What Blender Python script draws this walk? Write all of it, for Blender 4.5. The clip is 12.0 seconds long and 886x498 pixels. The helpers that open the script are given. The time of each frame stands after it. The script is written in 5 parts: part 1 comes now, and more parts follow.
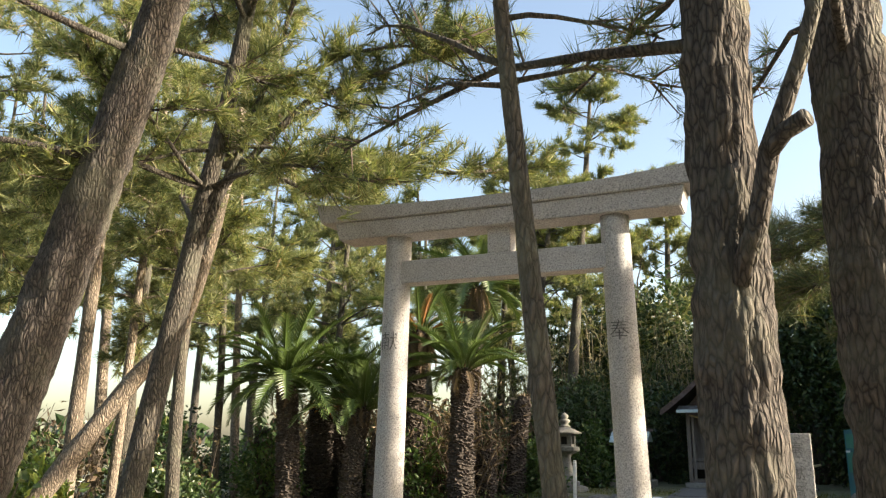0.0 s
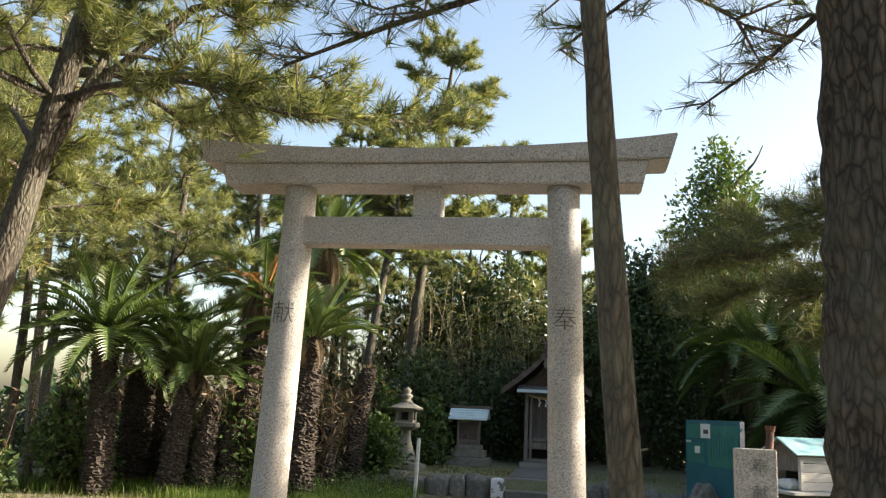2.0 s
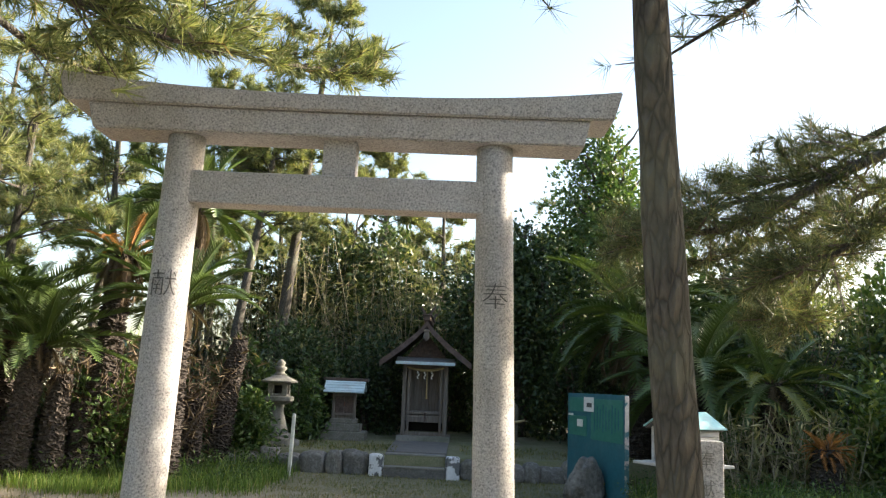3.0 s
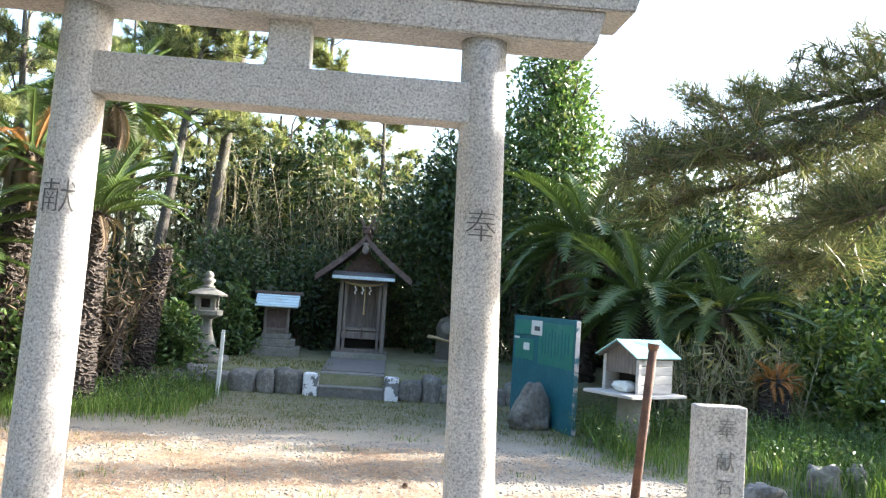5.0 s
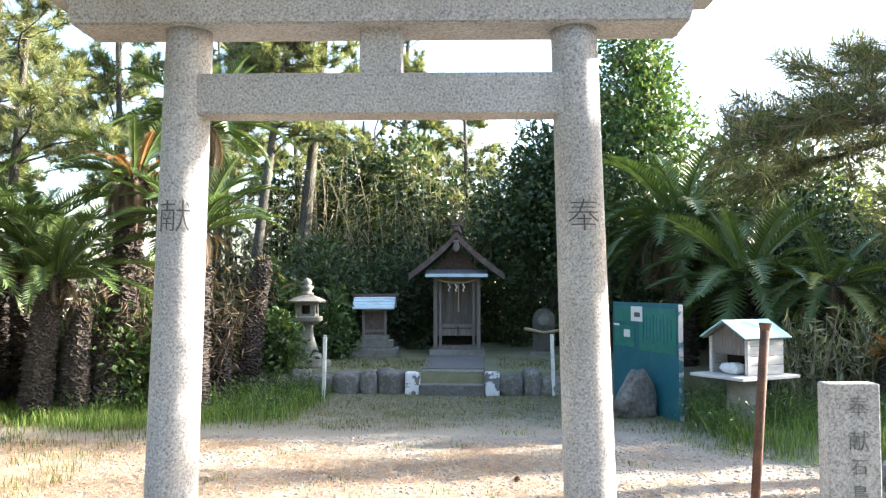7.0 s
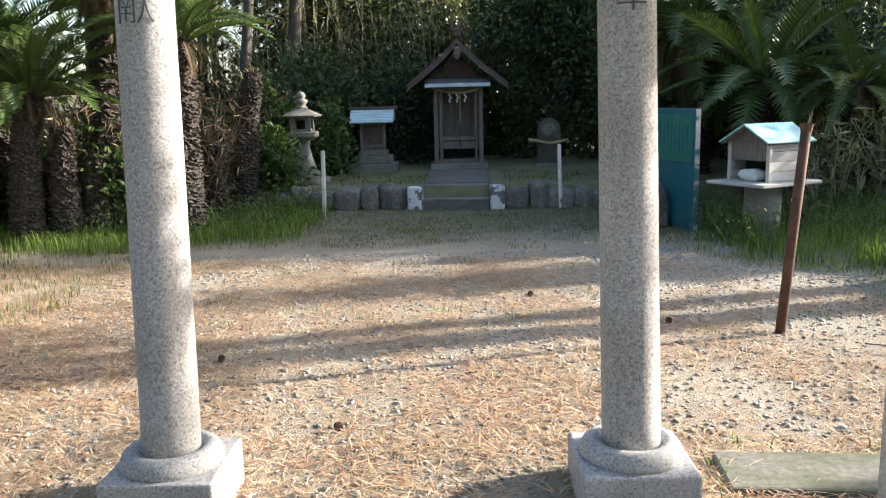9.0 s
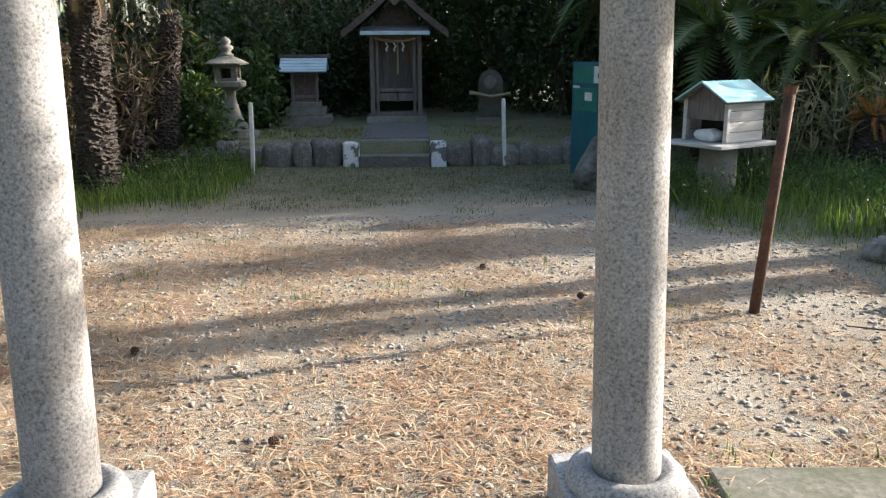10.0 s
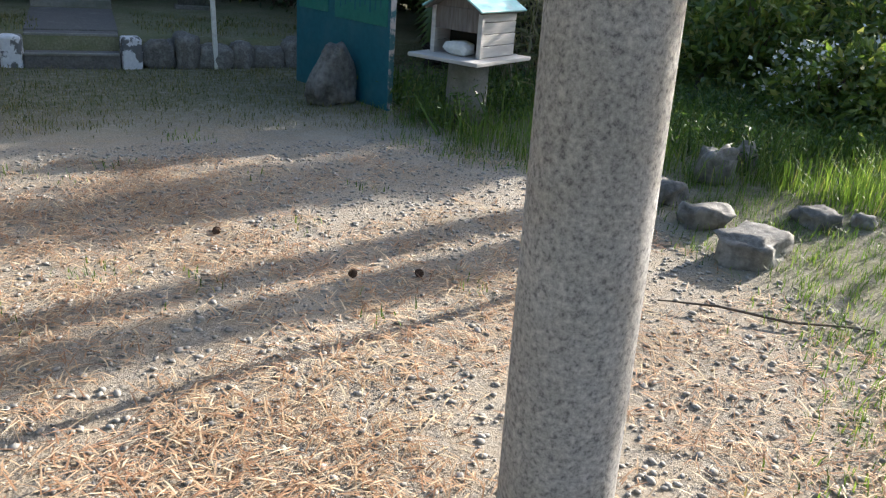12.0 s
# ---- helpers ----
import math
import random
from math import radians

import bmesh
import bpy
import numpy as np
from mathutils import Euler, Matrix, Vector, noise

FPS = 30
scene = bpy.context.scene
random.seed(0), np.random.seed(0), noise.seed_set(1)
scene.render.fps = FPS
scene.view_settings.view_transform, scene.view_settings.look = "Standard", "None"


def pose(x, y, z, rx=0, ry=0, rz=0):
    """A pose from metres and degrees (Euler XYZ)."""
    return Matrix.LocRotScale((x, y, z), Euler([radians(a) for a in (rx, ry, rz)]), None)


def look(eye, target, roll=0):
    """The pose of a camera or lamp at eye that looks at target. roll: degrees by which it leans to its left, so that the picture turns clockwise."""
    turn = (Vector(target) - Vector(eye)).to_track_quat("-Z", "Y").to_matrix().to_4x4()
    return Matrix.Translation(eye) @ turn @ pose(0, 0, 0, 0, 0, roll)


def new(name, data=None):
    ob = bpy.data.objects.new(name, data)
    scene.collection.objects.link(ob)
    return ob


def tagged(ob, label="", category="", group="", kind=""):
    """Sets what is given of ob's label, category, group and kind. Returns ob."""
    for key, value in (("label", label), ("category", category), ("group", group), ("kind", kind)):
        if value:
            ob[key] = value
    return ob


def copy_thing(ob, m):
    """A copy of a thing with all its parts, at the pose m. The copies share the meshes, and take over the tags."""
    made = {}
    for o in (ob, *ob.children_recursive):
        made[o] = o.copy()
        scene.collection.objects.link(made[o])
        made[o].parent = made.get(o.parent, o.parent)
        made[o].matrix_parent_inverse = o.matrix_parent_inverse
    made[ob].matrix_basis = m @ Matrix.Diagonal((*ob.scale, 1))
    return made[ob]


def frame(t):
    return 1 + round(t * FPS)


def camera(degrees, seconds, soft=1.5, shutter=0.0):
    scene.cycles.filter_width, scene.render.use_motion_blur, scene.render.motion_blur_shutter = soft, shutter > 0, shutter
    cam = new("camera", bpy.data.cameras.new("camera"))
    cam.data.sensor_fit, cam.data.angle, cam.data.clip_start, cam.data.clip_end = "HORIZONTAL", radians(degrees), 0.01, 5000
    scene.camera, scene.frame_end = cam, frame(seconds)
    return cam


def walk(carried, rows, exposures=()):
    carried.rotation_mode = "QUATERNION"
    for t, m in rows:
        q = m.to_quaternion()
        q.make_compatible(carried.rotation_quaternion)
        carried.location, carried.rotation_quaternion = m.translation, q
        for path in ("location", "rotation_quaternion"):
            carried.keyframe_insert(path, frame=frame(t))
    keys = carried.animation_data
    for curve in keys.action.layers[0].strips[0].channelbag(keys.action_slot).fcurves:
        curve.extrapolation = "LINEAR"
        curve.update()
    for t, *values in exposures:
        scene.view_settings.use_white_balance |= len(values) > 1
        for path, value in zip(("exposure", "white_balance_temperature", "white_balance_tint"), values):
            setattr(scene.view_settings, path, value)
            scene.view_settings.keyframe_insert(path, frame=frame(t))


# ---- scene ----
cam = camera(57.5, 12.0, soft=1.25)
PATH = [
    (0, (2.068, -5.494, 1.165), (1.252, -3.731, 1.638), 0.4),
    (0.5, (1.816, -5.349, 1.245), (1.096, -3.549, 1.735), 1.3),
    (1, (1.513, -5.313, 1.25), (0.948, -3.443, 1.679), 1.9),
    (1.5, (1.318, -5.089, 1.275), (0.876, -3.186, 1.699), 2.4),
    (2, (1.11, -4.854, 1.356), (0.717, -2.934, 1.754), 2.7),
    (2.5, (0.862, -4.604, 1.441), (0.637, -2.651, 1.805), 2.7),
    (3, (0.73, -4.29, 1.459), (0.669, -2.319, 1.792), 2.4),
    (3.2, (0.683, -4.209, 1.479), (0.681, -2.234, 1.794), 1.6),
    (4.8, (0.506, -3.527, 1.611), (0.649, -1.537, 1.76), 3.5),
    (5, (0.523, -3.495, 1.618), (0.643, -1.502, 1.736), 3.7),
    (5.5, (0.49, -3.499, 1.61), (0.517, -1.5, 1.67), 3.3),
    (6, (0.471, -3.494, 1.614), (0.436, -1.494, 1.637), 1.8),
    (6.5, (0.455, -3.52, 1.623), (0.363, -1.524, 1.714), 0.3),
    (6.7, (0.454, -3.515, 1.626), (0.34, -1.521, 1.741), -0.0),
    (8.3, (0.392, -3.379, 1.514), (0.501, -1.39, 1.332), -0.1),
    (8.5, (0.383, -3.275, 1.511), (0.466, -1.29, 1.282), -0.0),
    (9, (0.34, -3.027, 1.561), (0.25, -1.061, 1.205), -1.4),
    (9.5, (0.227, -2.729, 1.598), (0.101, -0.778, 1.174), -2.0),
    (10, (0.224, -2.413, 1.593), (0.301, -0.473, 1.113), -0.4),
    (10.5, (0.24, -2.111, 1.626), (0.615, -0.219, 1.096), 1.0),
    (11, (0.179, -1.746, 1.648), (0.919, 0.0, 1.01), 3.2),
    (11.5, (0.181, -1.44, 1.658), (1.019, 0.228, 0.938), 4.3),
    (12, (0.155, -1.068, 1.689), (0.925, 0.629, 0.961), 4.3),
]
EXPOSURES = [(0, 1.56, 7150, 10), (2.0, 1.56, 7150, 10), (3.0, 1.86, 6800, 10), (5.0, 2.66, 6100, 11), (6.7, 2.68, 6100, 11), (8.5, 2.14, 6200, 11), (9.5, 1.57, 6250, 11), (12, 1.47, 6050, 11)]
walk(cam, [(t, look(eye, target, roll)) for t, eye, target, roll in PATH], EXPOSURES)
SIDE_PINES = [(10.5, 5.4, 1.0), (8.8, 1.2, 0.95), (12.5, 2.75, 1.1), (11.0, -3.8, 1.0), (14.0, 6.0, 1.2), (12.5, 9.5, 1.0)]

# ---- light ----
SUN_AZ, SUN_EL = radians(15.6), radians(19.5)
TO_SUN = Vector((math.cos(SUN_AZ) * math.cos(SUN_EL), math.sin(SUN_AZ) * math.cos(SUN_EL), math.sin(SUN_EL)))
world = bpy.data.worlds.new("sky")
scene.world = world
world.use_nodes = True
wn, wl = world.node_tree.nodes, world.node_tree.links
sky = wn.new("ShaderNodeTexSky")
sky.sky_type, sky.sun_disc = "NISHITA", False
sky.sun_elevation, sky.sun_rotation = SUN_EL, math.pi / 2 - SUN_AZ
sky.air_density, sky.dust_density, sky.ozone_density = 1.0, 2.6, 1.0
wl.new(sky.outputs[0], wn["Background"].inputs[0])
wn["Background"].inputs[1].default_value = 0.14
sun_data = bpy.data.lights.new("sun", "SUN")
sun_data.energy, sun_data.angle, sun_data.color = 5.0, radians(0.6), (1.0, 0.9, 0.76)
sun = new("sun", sun_data)
sun.rotation_mode = "QUATERNION"
sun.rotation_quaternion = TO_SUN.to_track_quat("Z", "Y")

# ---- materials ----


def nodes_of(name):
    m = bpy.data.materials.new(name)
    m.use_nodes = True
    nt = m.node_tree
    return m, nt, nt.nodes["Principled BSDF"]


def noise_node(nt, vec, scale, detail=4.0, rough=0.55, kind="ShaderNodeTexNoise"):
    n = nt.nodes.new(kind)
    n.inputs["Scale"].default_value = scale
    if kind == "ShaderNodeTexNoise":
        n.inputs["Detail"].default_value, n.inputs["Roughness"].default_value = detail, rough
    nt.links.new(vec, n.inputs["Vector"])
    return n


def ramp_node(nt, fac, stops):
    r = nt.nodes.new("ShaderNodeValToRGB")
    els = r.color_ramp.elements
    while len(els) < len(stops):
        els.new(0.5)
    for e, (p, c) in zip(els, stops):
        e.position, e.color = p, (*c, 1)
    nt.links.new(fac, r.inputs[0])
    return r.outputs[0]


def mix_node(nt, fac, a, b, mode="MIX"):
    m = nt.nodes.new("ShaderNodeMix")
    m.data_type, m.blend_type = "RGBA", mode
    for sock, val in ((m.inputs[0], fac), (m.inputs[6], a), (m.inputs[7], b)):
        if isinstance(val, (int, float)):
            sock.default_value = val
        elif isinstance(val, tuple):
            sock.default_value = (*val, 1)
        else:
            nt.links.new(val, sock)
    return m.outputs[2]


def bump_node(nt, bsdf, height, strength, distance):
    b = nt.nodes.new("ShaderNodeBump")
    b.inputs["Strength"].default_value, b.inputs["Distance"].default_value = strength, distance
    nt.links.new(height, b.inputs["Height"])
    nt.links.new(b.outputs[0], bsdf.inputs["Normal"])


def coords(nt, stretch=(1, 1, 1)):
    tc = nt.nodes.new("ShaderNodeTexCoord")
    mp = nt.nodes.new("ShaderNodeMapping")
    mp.inputs["Scale"].default_value = stretch
    nt.links.new(tc.outputs["Object"], mp.inputs[0])
    return mp.outputs[0]


def surface(name, fine, fine_scale, coarse=None, coarse_scale=2.0, rough=0.8, metal=0.0, bump=0.3, depth=0.004, stretch=(1, 1, 1), amount=0.6, per_object=0.0):
    """Grain from fine stops, larger stains mixed in from coarse = (colour, from, to)."""
    m, nt, b = nodes_of(name)
    v = coords(nt, stretch)
    n1 = noise_node(nt, v, fine_scale, 6, 0.65)
    col = ramp_node(nt, n1.outputs["Fac"], fine)
    if coarse:
        n2 = noise_node(nt, v, coarse_scale, 5, 0.6)
        mask = ramp_node(nt, n2.outputs["Fac"], [(coarse[1], (0, 0, 0)), (coarse[2], (amount, amount, amount))])
        col = mix_node(nt, mask, col, coarse[0])
    if per_object:
        oi = nt.nodes.new("ShaderNodeObjectInfo")
        val = ramp_node(nt, oi.outputs["Random"], [(0, (1 - per_object,) * 3), (1, (1.0,) * 3)])
        col = mix_node(nt, 1.0, col, val, "MULTIPLY")
    nt.links.new(col, b.inputs["Base Color"])
    b.inputs["Roughness"].default_value, b.inputs["Metallic"].default_value = rough, metal
    bump_node(nt, b, n1.outputs["Fac"], bump, depth)
    return m


def leafy(name, stops, glow=0.4, rough=0.5, gloss=0.25):
    """Leaves: colour by piece, light passing through."""
    m, nt, b = nodes_of(name)
    g = nt.nodes.new("ShaderNodeNewGeometry")
    col = ramp_node(nt, g.outputs["Random Per Island"], stops)
    v = coords(nt)
    n = noise_node(nt, v, 1.1, 3)
    shade = ramp_node(nt, n.outputs["Fac"], [(0.3, (0.72, 0.75, 0.7)), (0.7, (1.0, 1.0, 1.0))])
    col = mix_node(nt, 1.0, col, shade, "MULTIPLY")
    nt.links.new(col, b.inputs["Base Color"])
    b.inputs["Roughness"].default_value = rough
    b.inputs["Specular IOR Level"].default_value = gloss
    tr = nt.nodes.new("ShaderNodeBsdfTranslucent")
    tint = mix_node(nt, 1.0, col, (1.25, 1.3, 0.7), "MULTIPLY")
    nt.links.new(tint, tr.inputs[0])
    mx = nt.nodes.new("ShaderNodeMixShader")
    mx.inputs[0].default_value = glow
    nt.links.new(b.outputs[0], mx.inputs[1])
    nt.links.new(tr.outputs[0], mx.inputs[2])
    nt.links.new(mx.outputs[0], nt.nodes["Material Output"].inputs[0])
    return m


def plain(name, col, rough=0.6, metal=0.0):
    m, nt, b = nodes_of(name)
    v = coords(nt)
    n = noise_node(nt, v, 35, 5)
    c = ramp_node(nt, n.outputs["Fac"], [(0.3, tuple(x * 0.8 for x in col)), (0.7, col)])
    nt.links.new(c, b.inputs["Base Color"])
    b.inputs["Roughness"].default_value, b.inputs["Metallic"].default_value = rough, metal
    return m


def granite_mat():
    m, nt, b = nodes_of("granite")
    v = coords(nt)
    n1 = noise_node(nt, v, 95, 3, 0.7)
    col = ramp_node(nt, n1.outputs["Fac"], [(0.33, (0.17, 0.17, 0.175)), (0.44, (0.35, 0.345, 0.345)), (0.56, (0.46, 0.455, 0.45)), (0.68, (0.6, 0.59, 0.575))])
    n2 = noise_node(nt, v, 2.2, 5, 0.6)
    stain = ramp_node(nt, n2.outputs["Fac"], [(0.35, (0.8, 0.78, 0.74)), (0.62, (1, 1, 1))])
    col = mix_node(nt, 1.0, col, stain, "MULTIPLY")
    nt.links.new(col, b.inputs["Base Color"])
    b.inputs["Roughness"].default_value = 0.75
    bump_node(nt, b, n1.outputs["Fac"], 0.35, 0.003)
    return m


def bark_mat(name, dark, light, moss=None):
    m, nt, b = nodes_of(name)
    v = coords(nt, (1, 1, 0.3))
    wob = noise_node(nt, v, 14, 4)
    vv = nt.nodes.new("ShaderNodeMix")
    vv.data_type = "VECTOR"
    vv.inputs[0].default_value = 0.045
    nt.links.new(v, vv.inputs[4])
    nt.links.new(wob.outputs["Color"], vv.inputs[5])
    vo = noise_node(nt, vv.outputs[1], 46, kind="ShaderNodeTexVoronoi")
    vo.feature = "DISTANCE_TO_EDGE"
    n1 = noise_node(nt, v, 60, 6, 0.65)
    plates = ramp_node(nt, vo.outputs["Distance"], [(0.0, dark), (0.12, tuple((a + c) / 2 for a, c in zip(dark, light))), (0.4, light)])
    grain = ramp_node(nt, n1.outputs["Fac"], [(0.3, (0.6, 0.58, 0.56)), (0.7, (1.1, 1.08, 1.05))])
    col = mix_node(nt, 1.0, plates, grain, "MULTIPLY")
    if moss:
        n2 = noise_node(nt, coords(nt), 3.0, 5)
        mask = ramp_node(nt, n2.outputs["Fac"], [(0.5, (0, 0, 0)), (0.68, (0.55,) * 3)])
        col = mix_node(nt, mask, col, moss)
    nt.links.new(col, b.inputs["Base Color"])
    b.inputs["Roughness"].default_value = 0.92
    ad = nt.nodes.new("ShaderNodeMath")
    ad.operation = "MULTIPLY_ADD"
    nt.links.new(n1.outputs["Fac"], ad.inputs[0])
    ad.inputs[1].default_value = 0.25
    nt.links.new(vo.outputs["Distance"], ad.inputs[2])
    bump_node(nt, b, ad.outputs[0], 0.9, 0.03)
    return m


GRANITE = granite_mat()
# Dark colour for the shade inside carved strokes; also the board's printed image.
CARVED = plain("carved_shade_and_print", (0.1, 0.1, 0.1), 0.95)
# Greyer, mottled carving shade for the worn letters of the marker.
WORN_LETTER_SHADE = surface("worn_letter_shade", [(0.35, (0.12, 0.12, 0.115)), (0.65, (0.26, 0.26, 0.25))], 60, rough=0.95)
MOSSY_CONCRETE = surface("mossy_concrete", [(0.3, (0.11, 0.11, 0.085)), (0.7, (0.24, 0.23, 0.19))], 30, ((0.07, 0.085, 0.035), 0.45, 0.62), 5, rough=0.95, bump=0.5, depth=0.006)
BARK = bark_mat("pine_bark", (0.022, 0.019, 0.017), (0.135, 0.118, 0.104), (0.13, 0.128, 0.095))
BARK_YOUNG = bark_mat("young_pine_bark", (0.05, 0.045, 0.038), (0.15, 0.135, 0.11), (0.15, 0.155, 0.11))
BARK_PALE = bark_mat("pale_bark", (0.12, 0.1, 0.08), (0.4, 0.34, 0.27))
TWIG = surface("twig", [(0.3, (0.06, 0.045, 0.035)), (0.7, (0.17, 0.13, 0.1))], 60, rough=0.9)
CYCAD_BARK = surface("cycad_bark", [(0.3, (0.014, 0.012, 0.01)), (0.7, (0.085, 0.066, 0.053))], 70, ((0.22, 0.185, 0.155), 0.56, 0.72), 26, rough=0.95, bump=0.8, depth=0.01)
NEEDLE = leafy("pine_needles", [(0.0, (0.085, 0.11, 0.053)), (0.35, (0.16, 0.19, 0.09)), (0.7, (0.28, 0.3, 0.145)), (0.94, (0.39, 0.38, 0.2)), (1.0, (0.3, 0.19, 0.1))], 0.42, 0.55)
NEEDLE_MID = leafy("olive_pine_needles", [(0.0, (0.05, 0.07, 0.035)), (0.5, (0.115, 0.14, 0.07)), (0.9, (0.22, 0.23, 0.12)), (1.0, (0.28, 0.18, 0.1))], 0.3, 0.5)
# Darker copy of the needle colours, shade painted in for the near crowns.
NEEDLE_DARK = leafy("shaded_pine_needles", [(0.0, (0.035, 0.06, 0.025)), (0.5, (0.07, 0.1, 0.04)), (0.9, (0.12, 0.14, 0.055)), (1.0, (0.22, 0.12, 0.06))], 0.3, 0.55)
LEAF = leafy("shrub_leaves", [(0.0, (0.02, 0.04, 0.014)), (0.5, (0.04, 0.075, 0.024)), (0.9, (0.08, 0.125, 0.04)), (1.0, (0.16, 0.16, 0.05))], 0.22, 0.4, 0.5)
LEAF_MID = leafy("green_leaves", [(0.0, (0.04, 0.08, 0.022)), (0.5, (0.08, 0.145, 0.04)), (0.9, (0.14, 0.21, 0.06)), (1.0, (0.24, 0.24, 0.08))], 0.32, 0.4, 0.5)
# Brighter leaf copy: young leaves, and sunlight painted into the sunny-side shrubs.
LEAF_BRIGHT = leafy("fresh_and_sunlit_leaves", [(0.0, (0.07, 0.12, 0.03)), (0.5, (0.14, 0.21, 0.05)), (0.85, (0.28, 0.33, 0.09)), (1.0, (0.4, 0.36, 0.14))], 0.42, 0.28, 0.6)
REED = leafy("reed_leaves", [(0.0, (0.09, 0.11, 0.05)), (0.5, (0.2, 0.2, 0.1)), (1.0, (0.36, 0.32, 0.2))], 0.35, 0.6)
REED_STEM = surface("reed_stems", [(0.3, (0.18, 0.15, 0.09)), (0.7, (0.36, 0.31, 0.2))], 25, rough=0.8)
FROND = leafy("cycad_frond", [(0.0, (0.05, 0.085, 0.025)), (0.6, (0.085, 0.13, 0.035)), (1.0, (0.14, 0.18, 0.05))], 0.18, 0.35, 0.5)
FROND_PALE = leafy("pale_cycad_frond", [(0.0, (0.13, 0.16, 0.04)), (0.6, (0.24, 0.25, 0.07)), (1.0, (0.36, 0.33, 0.12))], 0.4, 0.4, 0.4)
FROND_DRY = leafy("dry_cycad_frond", [(0.0, (0.22, 0.1, 0.04)), (0.6, (0.42, 0.2, 0.08)), (1.0, (0.55, 0.33, 0.15))], 0.3, 0.7, 0.1)
DRY_LEAF = leafy("dead_fronds", [(0.0, (0.07, 0.052, 0.038)), (0.6, (0.17, 0.125, 0.088)), (1.0, (0.32, 0.25, 0.18))], 0.2, 0.8, 0.1)
GRASS = leafy("grass_blades", [(0.0, (0.07, 0.125, 0.03)), (0.6, (0.155, 0.25, 0.055)), (0.92, (0.28, 0.36, 0.1)), (1.0, (0.42, 0.37, 0.18))], 0.4, 0.5)
GRASS_DRY = leafy("thin_grass", [(0.0, (0.08, 0.11, 0.03)), (0.5, (0.17, 0.18, 0.06)), (1.0, (0.36, 0.29, 0.14))], 0.3, 0.6)
STRAW = leafy("pine_straw", [(0.0, (0.28, 0.15, 0.09)), (0.4, (0.52, 0.31, 0.19)), (0.75, (0.68, 0.49, 0.33)), (1.0, (0.8, 0.66, 0.48))], 0.1, 0.7, 0.15)
ROCK = surface("field_stone", [(0.3, (0.1, 0.095, 0.085)), (0.55, (0.2, 0.19, 0.17)), (0.75, (0.32, 0.3, 0.27))], 22, ((0.42, 0.41, 0.38), 0.5, 0.68), 5, rough=0.9, bump=0.6, depth=0.015, per_object=0.35)
LANTERN_STONE = surface("weathered_stone", [(0.3, (0.11, 0.105, 0.09)), (0.7, (0.29, 0.27, 0.235))], 40, ((0.1, 0.11, 0.07), 0.45, 0.65), 7, rough=0.95, bump=0.5, depth=0.006)
PEBBLE = surface("pebbles", [(0.3, (0.2, 0.188, 0.168)), (0.7, (0.44, 0.41, 0.36))], 12, rough=0.85)
CONCRETE = surface("concrete", [(0.3, (0.2, 0.19, 0.175)), (0.7, (0.31, 0.3, 0.27))], 45, ((0.13, 0.14, 0.09), 0.45, 0.65), 3.5, rough=0.9, bump=0.35)
STEP = surface("worn_dark_concrete", [(0.3, (0.09, 0.085, 0.08)), (0.7, (0.19, 0.18, 0.165))], 45, ((0.26, 0.25, 0.23), 0.55, 0.75), 5, rough=0.9, bump=0.5)
WORN = plain("worn_carving", (0.24, 0.235, 0.23), 0.95)
WHITEWASH = surface("flaking_whitewash", [(0.3, (0.62, 0.62, 0.64)), (0.7, (0.8, 0.8, 0.8))], 25, ((0.16, 0.16, 0.16), 0.52, 0.56), 7, rough=0.85, amount=1.0)
WOOD = surface("weathered_wood", [(0.3, (0.1, 0.084, 0.072)), (0.7, (0.24, 0.208, 0.18))], 40, ((0.09, 0.075, 0.065), 0.45, 0.7), 5, rough=0.85, stretch=(1, 1, 0.12), bump=0.4)
WOOD_DARK = surface("dark_roof_wood", [(0.3, (0.045, 0.032, 0.028)), (0.7, (0.13, 0.09, 0.075))], 30, ((0.16, 0.13, 0.12), 0.5, 0.7), 6, rough=0.85, stretch=(1, 0.15, 1), bump=0.4)
WOOD_PALE = surface("sunbleached_boards", [(0.3, (0.42, 0.4, 0.37)), (0.7, (0.62, 0.59, 0.55))], 30, ((0.3, 0.27, 0.24), 0.5, 0.7), 6, rough=0.8, stretch=(0.12, 0.12, 1), bump=0.3)
ROOF_METAL = surface("pale_blue_metal", [(0.3, (0.42, 0.55, 0.6)), (0.7, (0.55, 0.68, 0.72))], 25, ((0.34, 0.36, 0.36), 0.5, 0.7), 5, rough=0.45, bump=0.05)
ROOF_TURQ = surface("turquoise_sheet", [(0.3, (0.28, 0.58, 0.56)), (0.7, (0.4, 0.7, 0.68))], 25, ((0.5, 0.56, 0.54), 0.5, 0.7), 5, rough=0.45, bump=0.05)
RUST = surface("rusty_steel", [(0.3, (0.04, 0.022, 0.016)), (0.7, (0.13, 0.062, 0.04))], 60, ((0.17, 0.085, 0.05), 0.45, 0.65), 8, rough=0.85, bump=0.4)
TEAL = surface("teal_paint", [(0.3, (0.012, 0.1, 0.135)), (0.7, (0.02, 0.14, 0.18))], 18, ((0.06, 0.16, 0.19), 0.5, 0.7), 3, rough=0.5, bump=0.05)
TEAL_GREEN = surface("green_panel", [(0.3, (0.02, 0.15, 0.12)), (0.7, (0.03, 0.2, 0.16))], 18, ((0.07, 0.24, 0.2), 0.5, 0.7), 5, rough=0.45, bump=0.05)
